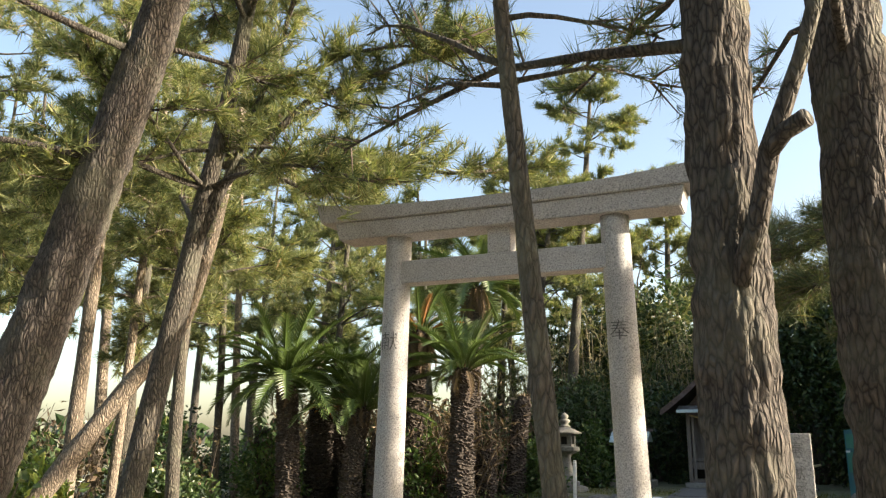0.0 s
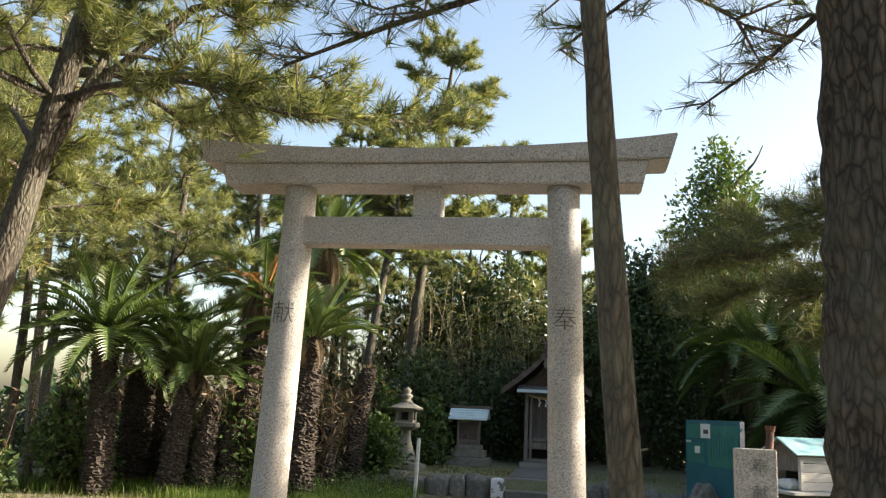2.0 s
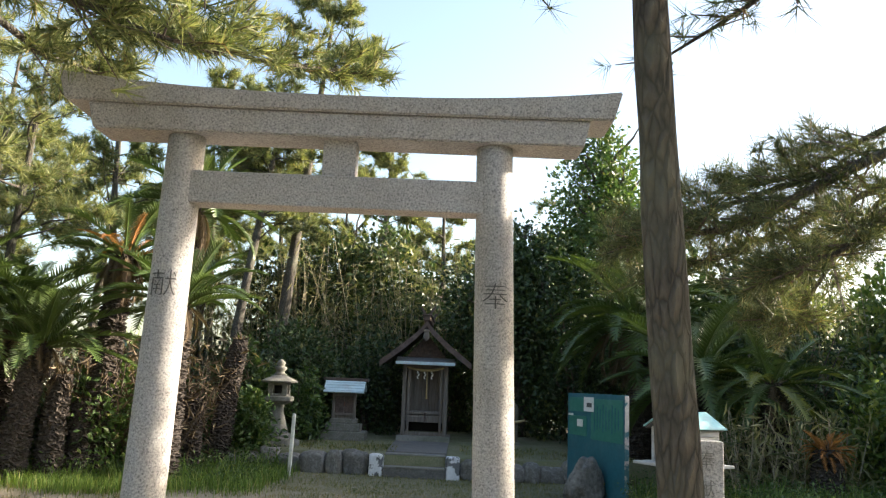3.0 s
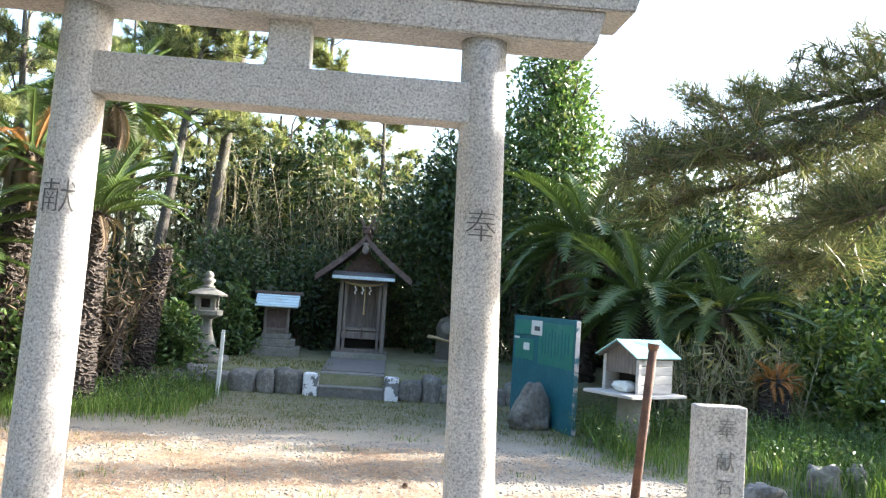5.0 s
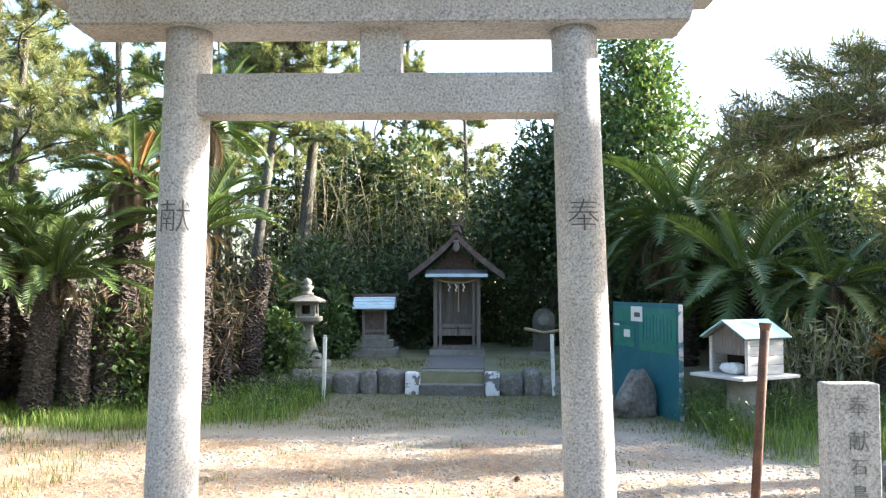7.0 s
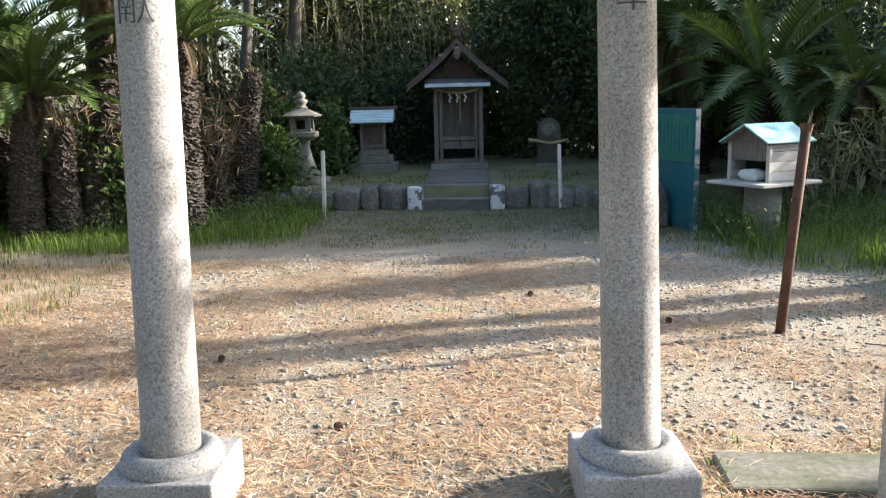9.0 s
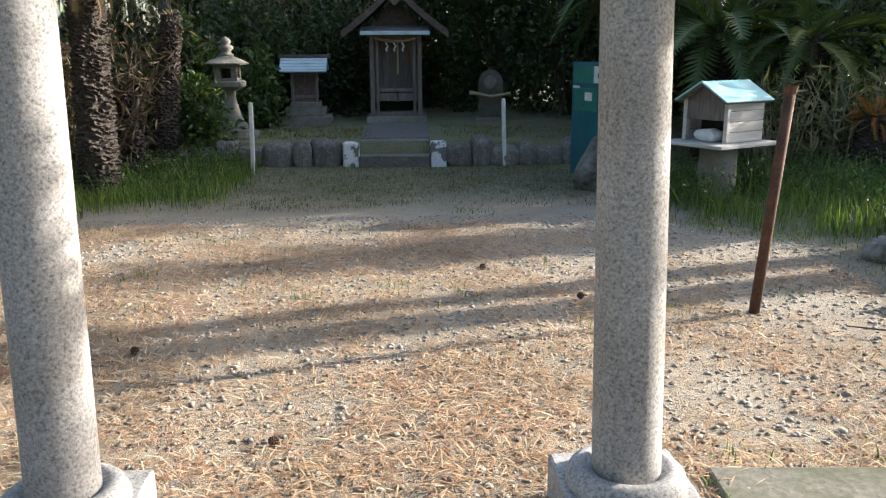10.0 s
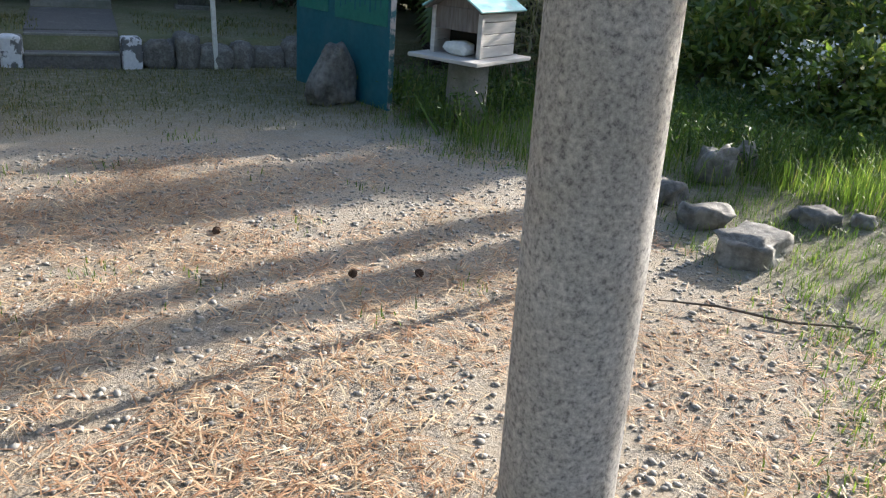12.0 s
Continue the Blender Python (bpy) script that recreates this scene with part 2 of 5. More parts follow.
EDGE_PALE = surface("bare_board_edge", [(0.3, (0.4, 0.36, 0.33)), (0.7, (0.62, 0.56, 0.52))], 20, ((0.05, 0.15, 0.17), 0.5, 0.55), 4, rough=0.8, amount=1.0)
PAPER = plain("white_paper", (0.78, 0.78, 0.75), 0.8)
ROPE = surface("straw_rope", [(0.3, (0.3, 0.23, 0.12)), (0.7, (0.52, 0.42, 0.25))], 80, rough=0.9)
CANOPY = surface("grey_canopy", [(0.3, (0.14, 0.14, 0.15)), (0.7, (0.26, 0.26, 0.27))], 25, ((0.36, 0.37, 0.38), 0.5, 0.7), 6, rough=0.6, bump=0.1)
# Near-black colour painted in for the shade within openings.
INTERIOR_SHADE = plain("painted_interior_shade", (0.02, 0.018, 0.016), 0.9)
POST_WHITE = surface("chalky_white_paint", [(0.3, (0.62, 0.62, 0.58)), (0.7, (0.78, 0.77, 0.72))], 30, ((0.35, 0.35, 0.28), 0.5, 0.7), 6, rough=0.7)
PIPE_GREEN = plain("dark_green_pipe", (0.03, 0.07, 0.05), 0.5)
CONE = surface("pine_cone", [(0.3, (0.05, 0.03, 0.02)), (0.7, (0.16, 0.1, 0.065))], 80, rough=0.9)


def ground_mat():
    m, nt, b = nodes_of("trodden_earth")
    tc = nt.nodes.new("ShaderNodeTexCoord")
    v = tc.outputs["Object"]
    n1 = noise_node(nt, v, 55, 6, 0.7)
    n2 = noise_node(nt, v, 1.3, 5, 0.6)
    n3 = noise_node(nt, v, 9, 5, 0.65)
    col = ramp_node(nt, n1.outputs["Fac"], [(0.32, (0.15, 0.128, 0.102)), (0.5, (0.285, 0.25, 0.2)), (0.7, (0.44, 0.4, 0.33))])
    straw = ramp_node(nt, n3.outputs["Fac"], [(0.4, (0, 0, 0)), (0.7, (0.7,) * 3)])
    col = mix_node(nt, straw, col, (0.37, 0.28, 0.178))
    pale = ramp_node(nt, n2.outputs["Fac"], [(0.45, (0, 0, 0)), (0.68, (0.6,) * 3)])
    col = mix_node(nt, pale, col, (0.41, 0.365, 0.29))
    sep = nt.nodes.new("ShaderNodeSeparateXYZ")
    nt.links.new(v, sep.inputs[0])

    def band(sock, a, c):
        r = nt.nodes.new("ShaderNodeMapRange")
        r.inputs[1].default_value, r.inputs[2].default_value = a, c
        nt.links.new(sock, r.inputs[0])
        return r.outputs[0]
    masks = [band(sep.outputs[1], 5.4, 7.0), band(sep.outputs[0], 3.0, 4.2), band(sep.outputs[0], -4.2, -7.0)]
    tot = masks[0]
    for k in masks[1:]:
        mx = nt.nodes.new("ShaderNodeMath")
        mx.operation = "MAXIMUM"
        nt.links.new(tot, mx.inputs[0])
        nt.links.new(k, mx.inputs[1])
        tot = mx.outputs[0]
    mu = nt.nodes.new("ShaderNodeMath")
    mu.operation = "MULTIPLY"
    nt.links.new(tot, mu.inputs[0])
    nt.links.new(ramp_node(nt, n3.outputs["Fac"], [(0.3, (0.3,) * 3), (0.6, (0.9,) * 3)]), mu.inputs[1])
    turf = ramp_node(nt, n1.outputs["Fac"], [(0.35, (0.05, 0.06, 0.025)), (0.65, (0.15, 0.155, 0.065))])
    col = mix_node(nt, mu.outputs[0], col, turf)
    nt.links.new(col, b.inputs["Base Color"])
    b.inputs["Roughness"].default_value = 0.95
    bump_node(nt, b, n1.outputs["Fac"], 0.9, 0.016)
    return m


EARTH = ground_mat()

# ---- mesh tools ----
RNG = np.random.default_rng(7)


def thing(name, label, category, at=(0, 0, 0), turn=0.0, group=""):
    ob = new(name)
    ob.location, ob.rotation_euler = at, (0, 0, radians(turn))
    return tagged(ob, label, category, group)


def part(name, bm, material, parent=None, label="", smooth=False):
    if isinstance(bm, bpy.types.Mesh):
        me = bm
    else:
        me = bpy.data.meshes.new(name)
        bm.to_mesh(me)
        bm.free()
    if not me.materials:
        me.materials.append(material)
    if smooth:
        me.polygons.foreach_set("use_smooth", [True] * len(me.polygons))
    ob = new(name, me)
    ob.parent = parent
    if label:
        tagged(ob, label)
    return ob


def mesh_of(name, verts, faces):
    me = bpy.data.meshes.new(name)
    me.from_pydata(np.asarray(verts).tolist(), [], np.asarray(faces).tolist() if isinstance(faces, np.ndarray) else faces)
    return me


def box(sx, sy, sz, at=(0, 0, 0), turn=(0, 0, 0), bevel=0.006, bm=None):
    bm2 = bmesh.new()
    bmesh.ops.create_cube(bm2, size=1, matrix=Matrix.Diagonal((sx, sy, sz, 1)))
    if bevel:
        bmesh.ops.bevel(bm2, geom=bm2.edges[:], offset=bevel, segments=2, affect="EDGES", profile=0.5)
    bm2.transform(pose(*at, *turn))
    if bm is None:
        return bm2
    me = bpy.data.meshes.new("tmp")
    bm2.to_mesh(me)
    bm2.free()
    bm.from_mesh(me)
    bpy.data.meshes.remove(me)
    return bm


def tube(points, radii, seg=12, rough=0.0, freq=3.0, bm=None, cap=True, furrow=False):
    """A round limb along points; rough: uneven surface in metres."""
    bm = bm or bmesh.new()
    pts = [Vector(p) for p in points]
    rings = []
    side = None
    for i, p in enumerate(pts):
        d = (pts[min(i + 1, len(pts) - 1)] - pts[max(i - 1, 0)]).normalized()
        if side is None:
            side = d.orthogonal().normalized()
        side = (side - d * side.dot(d)).normalized()
        up = d.cross(side)
        ring = []
        for k in range(seg):
            a = 2 * math.pi * k / seg
            v = side * math.cos(a) + up * math.sin(a)
            r = radii[i]
            if rough:
                r += rough * noise.noise((p + v * radii[i]) * freq)
            if furrow:
                q = (p + v * radii[i])
                q = Vector((q.x * 22, q.y * 22, q.z * 5.5))
                r += 0.013 * (min(0.35, abs(noise.noise(q))) * 2.8 - 0.5) + 0.004 * noise.noise(q * 3.1)
            ring.append(bm.verts.new(p + v * r))
        rings.append(ring)
    for a, c in zip(rings, rings[1:]):
        for k in range(seg):
            bm.faces.new((a[k], a[(k + 1) % seg], c[(k + 1) % seg], c[k]))
    if cap:
        bm.faces.new(list(reversed(rings[0])))
        bm.faces.new(rings[-1])
    return bm


def lathe(profile, seg=24, square=0.0, at=(0, 0, 0)):
    """Turned shape from (radius, z); square rounds it towards a square plan."""
    bm = bmesh.new()
    rings = []
    for r, z in profile:
        ring = []
        for k in range(seg):
            a = 2 * math.pi * k / seg
            q = 1 / max(abs(math.cos(a)), abs(math.sin(a))) if square else 1
            q = 1 + (min(q, 1.36) - 1) * square
            ring.append(bm.verts.new((at[0] + r * q * math.cos(a), at[1] + r * q * math.sin(a), at[2] + z)))
        rings.append(ring)
    for a, c in zip(rings, rings[1:]):
        for k in range(seg):
            bm.faces.new((a[k], a[(k + 1) % seg], c[(k + 1) % seg], c[k]))
    bm.faces.new(list(reversed(rings[0])))
    bm.faces.new(rings[-1])
    return bm


def stone(size, seed, sub=3, lump=0.22, flat=True, block=0.72):
    bm = bmesh.new()
    bmesh.ops.create_icosphere(bm, subdivisions=sub, radius=0.5)
    off = Vector((seed * 3.1, seed * 1.7, seed * 0.9))
    for v in bm.verts:
        n = v.co.normalized()
        c = Vector([math.copysign(abs(x) ** block, x) for x in n]) * 0.5
        c *= 1 + lump * noise.noise(n * 1.6 + off) + lump * 0.5 * abs(noise.noise(n * 3.4 + off)) - lump * 0.25 * abs(noise.noise(n * 7 + off))
        v.co = Vector((c.x * size[0], c.y * size[1], c.z * size[2] + size[2] * 0.42))
        if flat and v.co.z < 0:
            v.co.z *= 0.2
    return bm


def lettering(text, size, depth=0.004):
    """Built-in letters as a mesh in the xz plane, centred, facing -y."""
    cu = bpy.data.curves.new("letters", "FONT")
    cu.body, cu.size, cu.align_x, cu.align_y, cu.extrude = text, size, "CENTER", "CENTER", depth
    cu.offset = -0.0014 * size / 0.1
    ob = bpy.data.objects.new("letters", cu)
    scene.collection.objects.link(ob)
    me = bpy.data.meshes.new_from_object(ob.evaluated_get(bpy.context.evaluated_depsgraph_get()))
    bpy.data.objects.remove(ob)
    me.transform(Euler((math.pi / 2, 0, 0)).to_matrix().to_4x4())
    return me


def ground_z(x, y):
    z = -0.14 * min(max(0.0, -y - 3.2), 4.5)
    if abs(x) < 14 and abs(y) < 16:
        z += 0.025 * noise.noise(Vector((x * 0.7, y * 0.7, 0))) + 0.008 * noise.noise(Vector((x * 3, y * 3, 2)))
        z += 0.12 * min(1, max(0, (x - 3.4) / 1.5))
    return z


# ---- ground ----
def build_ground():
    near = np.concatenate([np.linspace(-14, 14, 141)])
    far = np.array([16, 19, 24, 32, 45, 70, 120, 250, 600, 1500, 4000])
    xs = np.concatenate([-far[::-1], near, far])
    ys = np.concatenate([-far[::-1], near + 2, far + 2])
    verts = []
    for y in ys:
        for x in xs:
            verts.append((x, y, ground_z(x, y)))
    nx = len(xs)
    faces = [(j * nx + i, j * nx + i + 1, (j + 1) * nx + i + 1, (j + 1) * nx + i) for j in range(len(ys) - 1) for i in range(nx - 1)]
    g = part("ground", mesh_of("ground", verts, faces), EARTH, smooth=True)
    tagged(g, "trodden sandy earth with gravel, pine straw and thin turf", "ground", kind="structure")


build_ground()


# ---- the gate ----
def pillar_x(z):
    return 0.912 - (z - 0.13) * 0.0262


def build_gate():
    g = thing("torii_gate", "grey granite gate with carved pillars on square bases", "gate", (0.015, -0.03, 0), 1.6)
    for s, ch in ((-1, "献"), (1, "奉")):
        b = box(0.44, 0.44, 0.3, (s * 0.91, 0, 0.035), bevel=0.012)
        part("base_block", b, GRANITE, g)
        part("pedestal", lathe([(0.2, 0.18), (0.2, 0.205), (0.19, 0.232), (0.168, 0.25), (0.14, 0.254), (0.131, 0.242), (0.12, 0.236)], 40, at=(s * 0.91, 0, 0)), GRANITE, g, smooth=True)
        zs = [0.2 + 2.56 * i / 24 for i in range(25)]
        pil = part("pillar", tube([(s * pillar_x(z), 0, z) for z in zs], [0.114 - 0.0058 * (z - 0.15) for z in zs], 40), GRANITE, g, smooth=True)
        me = lettering(ch, 0.15, 0.003)
        fine_bm = bmesh.new()
        fine_bm.from_mesh(me)
        bmesh.ops.triangulate(fine_bm, faces=fine_bm.faces[:])
        for _ in range(3):
            bmesh.ops.subdivide_edges(fine_bm, edges=[e for e in fine_bm.edges if e.calc_length() > 0.018], cuts=1, use_grid_fill=False)
            bmesh.ops.triangulate(fine_bm, faces=fine_bm.faces[:])
        fine_bm.to_mesh(me)
        fine_bm.free()
        cx, cz, r = s * pillar_x(1.915), 1.915, 0.1052
        for v in me.vertices:
            a = v.co.x / r
            k = r + 0.0022 - v.co.y * 0.4
            v.co = Vector((cx + math.sin(a) * k - s * 0.0262 * v.co.z, -math.cos(a) * k, cz + v.co.z))
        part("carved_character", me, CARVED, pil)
    part("tie_beam", box(1.6, 0.15, 0.178, (0, 0, 2.455), bevel=0.008), GRANITE, g)
    part("strut", box(0.18, 0.13, 0.22, (0.004, 0, 2.645), bevel=0.006), GRANITE, g)

    def beam(half_top, half_low, z_low, h, depth, sag_low, sag_top):
        bm = bmesh.new()
        n, rings = 32, []
        for i in range(n + 1):
            u = -1 + 2 * i / n
            ring = []
            for hx, z, d in ((half_low, z_low, depth), (half_low, z_low, -depth), (half_top, z_low + h, -depth - 0.012), (half_top, z_low + h, depth + 0.012)):
                ring.append(bm.verts.new((u * hx, d, z + (sag_low if z == z_low else sag_top) * abs(u) ** 2.4)))
            rings.append(ring)
        for a, c in zip(rings, rings[1:]):
            for k in range(4):
                bm.faces.new((a[k], c[k], c[(k + 1) % 4], a[(k + 1) % 4]))
        bm.faces.new(rings[0])
        bm.faces.new(list(reversed(rings[-1])))
        bmesh.ops.recalc_face_normals(bm, faces=bm.faces)
        bmesh.ops.bevel(bm, geom=[e for e in bm.edges if e.calc_face_angle(0) > 0.5], offset=0.008, segments=2, affect="EDGES")
        return bm
    part("lower_lintel", beam(1.347, 1.315, 2.742, 0.13, 0.13, 0.0, 0.014), GRANITE, g)
    part("upper_lintel", beam(1.513, 1.468, 2.874, 0.09, 0.16, 0.012, 0.08), GRANITE, g)


build_gate()


# ---- stone marker, slab and pole in front ----
def build_marker():
    m = thing("stone_marker", "square grey granite marker post with carved inscription", "marker", (1.89, -0.24, 0), 1)
    part("shaft", box(0.204, 0.092, 1.5, (0, 0, 0.498), bevel=0.007), GRANITE, m)
    for i, ch in enumerate("奉献石鳥居"):
        k = part("carved_character", lettering(ch, (0.085, 0.085, 0.068, 0.068, 0.068)[i], 0.003), WORN_LETTER_SHADE, m)
        k.location = (0.016, -0.0472, 1.155 - 0.13 * i + (0.03 * max(0, i - 1)))
    for c in range(3):
        for r in range(5):
            for d in range(2):
                part("worn_inscription", box(0.02 - 0.005 * ((r + c + d) % 3), 0.004, 0.006, (-0.05 + 0.05 * c + 0.004 * d, -0.0455, 0.56 - 0.045 * r - 0.013 * d), (0, 18 * d - 8, 0), 0), WORN, m)
    s = tagged(part("concrete_slab", box(1.7, 0.36, 0.1, (2.18, 0.14, -0.022), (0, 0, -3), 0.014), MOSSY_CONCRETE), "mossy concrete slab lying flush in the ground", "slab")


build_marker()
p = thing("steel_pole", "leaning rusty steel pole driven into the gravel", "pole")
part("shaft", tube([(2.332, 2.265, -0.05), (2.388, 2.275, 0.66), (2.444, 2.285, 1.36)], [0.033, 0.033, 0.033], 10, 0.002, 20), RUST, p, smooth=True)
part("flared_top", tube([(2.441, 2.284, 1.325), (2.445, 2.286, 1.375)], [0.034, 0.045], 10), RUST, p)


# ---- platform with retaining wall and steps ----
TOP = 0.34


def build_platform():
    bm = bmesh.new()
    nx, ny = 60, 24
    grid = []
    for j in range(ny + 1):
        for i in range(nx + 1):
            x, y = -3.2 + 8.6 * i / nx, 9.1 + 5.9 * j / ny
            z = TOP - 0.03 + 0.035 * (y - 9.1) + 0.02 * noise.noise(Vector((x * 2, y * 2, 5)))
            if j == 0 or i == 0 or i == nx or j == ny:
                z = -0.1 if (i in (0, nx) or j == ny) else z
            grid.append(bm.verts.new((x, y, z)))
    w = nx + 1
    for j in range(ny):
        for i in range(nx):
            bm.faces.new((grid[j * w + i], grid[j * w + i + 1], grid[(j + 1) * w + i + 1], grid[(j + 1) * w + i]))
    low = [bm.verts.new((grid[i].co.x, 9.1, -0.1)) for i in range(w)]
    for i in range(nx):
        bm.faces.new((low[i], low[i + 1], grid[i + 1], grid[i]))
    pl = tagged(part("platform", bm, SHADED_PLATFORM_EARTH, smooth=True), "raised earth platform with patchy turf before the shrine", "platform", kind="structure")
    wall = tagged(part("retaining_wall", box(2.4, 0.12, 0.24, (-1.9, 9.18, 0.1), bevel=0.02), ROCK), "low retaining wall of rounded field stones", "wall", kind="structure")
    rnd = random.Random(4)
    shapes = []
    for k in range(6):
        b = stone((1, 1, 1), k + 2, 3, 0.22, block=0.5)
        me = bpy.data.meshes.new("stone")
        b.to_mesh(me)
        b.free()
        me.materials.append(ROCK)
        me.polygons.foreach_set("use_smooth", [True] * len(me.polygons))
        shapes.append(me)
    for x0, x1 in ((-3.1, -0.76), (0.75, 3.3)):
        x = x0
        while x < x1 - 0.12:
            wd = min(rnd.uniform(0.2, 0.48), x1 - x)
            st = new("stone", shapes[rnd.randrange(6)])
            st.parent = wall
            st.location = (x + wd / 2, 9.06 + rnd.uniform(-0.03, 0.03), -0.03)
            st.scale = (wd * 1.06, rnd.uniform(0.26, 0.34), rnd.uniform(0.3, 0.45))
            st.rotation_euler = (0, 0, rnd.uniform(-0.15, 0.15))
            x += wd
    stp = tagged(new("stone_steps"), "two worn concrete steps up to the platform", "steps", kind="structure")
    part("step", box(0.98, 0.34, 0.2, (0.005, 9.05, 0.06), bevel=0.012), STEP, stp)
    part("step", box(0.98, 0.34, 0.4, (0.005, 9.32, 0.14), bevel=0.012), STEP, stp)
    part("nosing", box(0.97, 0.035, 0.03, (0.005, 8.885, 0.15), bevel=0.008), CONCRETE, stp)
    part("nosing", box(0.97, 0.035, 0.03, (0.005, 9.155, 0.33), bevel=0.008), CONCRETE, stp)
    for x in (-0.605, 0.615):
        part("cheek_stone", box(0.22, 0.22, 0.42, (x, 9.0, 0.13), (0, 0, -3 if x < 0 else 6), bevel=0.03), WHITEWASH, stp, "cheek stone with flaking whitewash")
    path = tagged(part("shrine_path", box(1.0, 1.75, 0.08, (0.005, 10.28, 0.345), (1.9, 0, 0), bevel=0.01), STEP), "grey concrete path from the steps to the shrine", "path", kind="structure")


# Earth and patchy turf tones, darkened for the shade on the platform.
SHADED_PLATFORM_EARTH = surface("shaded_platform_earth", [(0.3, (0.1, 0.095, 0.05)), (0.55, (0.2, 0.19, 0.11)), (0.75, (0.32, 0.29, 0.21))], 40, ((0.11, 0.13, 0.05), 0.42, 0.6), 2.2, rough=0.95, bump=0.7, depth=0.012)
build_platform()
for x, y, h, lean in ((-1.87, 8.38, 0.91, 1.2), (1.55, 8.9, 0.9, -1.5)):
    q = thing("marker_post", "slim white painted post standing in the turf", "post", (x, y, 0), group="white posts")
    q.rotation_euler = (0, radians(lean), 0)
    part("shaft", box(0.055, 0.055, h + 0.05, (0, 0, h / 2 - 0.025), bevel=0.012), POST_WHITE, q)
    part("cap", box(0.05, 0.05, 0.03, (0, 0, h + 0.012), bevel=0.012), POST_WHITE, q)


# ---- main shrine ----
def gable_roof(half, apex_z, eave_z, y0, y1, thick, steps=12):
    """Concave gable roof skin; one slope each side."""
    out = []
    for s in (-1, 1):
        bm = bmesh.new()
        prof = []
        for i in range(steps + 1):
            u = i / steps
            prof.append((s * half * u, apex_z - (apex_z - eave_z) * (u ** 0.8)))
        top = [[bm.verts.new((x, y, z)) for x, z in prof] for y in (y0, y1)]
        low = [[bm.verts.new((x, y, z - thick)) for x, z in prof] for y in (y0, y1)]
        for i in range(steps):
            bm.faces.new((top[0][i], top[0][i + 1], top[1][i + 1], top[1][i]))
            bm.faces.new((low[0][i], low[0][i + 1], low[1][i + 1], low[1][i]))
            for e in (0, 1):
                bm.faces.new((top[e][i], top[e][i + 1], low[e][i + 1], low[e][i]))
        bm.faces.new((top[0][-1], top[1][-1], low[1][-1], low[0][-1]))
        bm.faces.new((top[0][0], top[1][0], low[1][0], low[0][0]))
        bmesh.ops.recalc_face_normals(bm, faces=bm.faces)
        out.append(bm)
    return out


def build_shrine():
    s = thing("shrine", "small weathered wooden shrine with a dark gabled roof", "shrine", (0.005, 11.55, 0.39))
    part("foundation", box(1.02, 1.1, 0.16, (0, 0.45, 0.02), bevel=0.012), CONCRETE, s)
    for x in (-0.4, 0.4):
        for y in (0.02, 0.95):
            part("post", box(0.075, 0.075, 1.36, (x, y, 0.78), bevel=0.006), WOOD, s)
    for x in (-0.4, 0.4):
        part("side_wall", box(0.03, 0.9, 1.3, (x, 0.49, 0.8), bevel=0.003), WOOD, s)
    part("back_wall", box(0.76, 0.03, 1.3, (0, 0.95, 0.8), bevel=0.003), WOOD, s)
    part("inner_post", box(0.05, 0.05, 1.25, (-0.31, 0.0, 0.78), bevel=0.005), WOOD, s)
    part("inner_post", box(0.05, 0.05, 1.25, (0.31, 0.0, 0.78), bevel=0.005), WOOD, s)
    part("sill", box(0.74, 0.07, 0.07, (0, 0.03, 0.14), bevel=0.006), WOOD, s)
    for i in range(5):
        part("door_board", box(0.145, 0.02, 0.86, (-0.296 + 0.148 * i, 0.3, 0.98), bevel=0.004), WOOD, s)
    # Near-black sheet in place of the shade under the shelf.
    part("vent_recess", box(0.7, 0.02, 0.18, (0, 0.31, 0.27), bevel=0), INTERIOR_SHADE, s)
    part("offering_shelf", box(0.74, 0.3, 0.03, (0, 0.15, 0.52), bevel=0.005), WOOD, s)
    part("shelf_front", box(0.74, 0.03, 0.13, (0, 0.02, 0.42), bevel=0.005), WOOD, s)
    part("threshold_rail", box(0.74, 0.05, 0.06, (0, 0.03, 0.54), bevel=0.005), WOOD, s)
    part("brace", box(0.03, 0.03, 0.2, (0.02, -0.01, 0.44), bevel=0.004), WOOD_DARK, s)
    part("lintel", box(0.86, 0.08, 0.1, (0, 0.02, 1.42), bevel=0.006), WOOD, s)
    bm = bmesh.new()
    vs = [bm.verts.new(c) for c in ((-0.5, 0.1, 1.46), (0.5, 0.1, 1.46), (0, 0.1, 2.05), (-0.5, 0.13, 1.46), (0.5, 0.13, 1.46), (0, 0.13, 2.05))]
    for f in ((0, 1, 2), (5, 4, 3), (0, 3, 4, 1), (1, 4, 5, 2), (2, 5, 3, 0)):
        bm.faces.new([vs[i] for i in f])
    part("gable_panel", bm, WOOD_DARK, s)
    part("canopy", box(1.14, 0.36, 0.022, (0, -0.12, 1.53), (17, 0, 0), 0.004), CANOPY, s, "grey weathered canopy board")
    part("canopy_edge", box(1.14, 0.025, 0.06, (0, -0.29, 1.47), bevel=0.004), ROOF_METAL, s)
    for bm in gable_roof(0.86, 2.3, 1.52, -0.3, 1.35, 0.055):
        part("roof_slope", bm, WOOD_DARK, s)
    for bm in gable_roof(0.875, 2.285, 1.5, -0.345, -0.3, 0.115):
        part("bargeboard", bm, WOOD_DARK, s)
    part("ridge", box(0.13, 1.75, 0.1, (0, 0.5, 2.33), bevel=0.015), WOOD_DARK, s)
    part("ridge_cap", box(0.2, 1.78, 0.03, (0, 0.5, 2.39), bevel=0.01), WOOD_DARK, s)
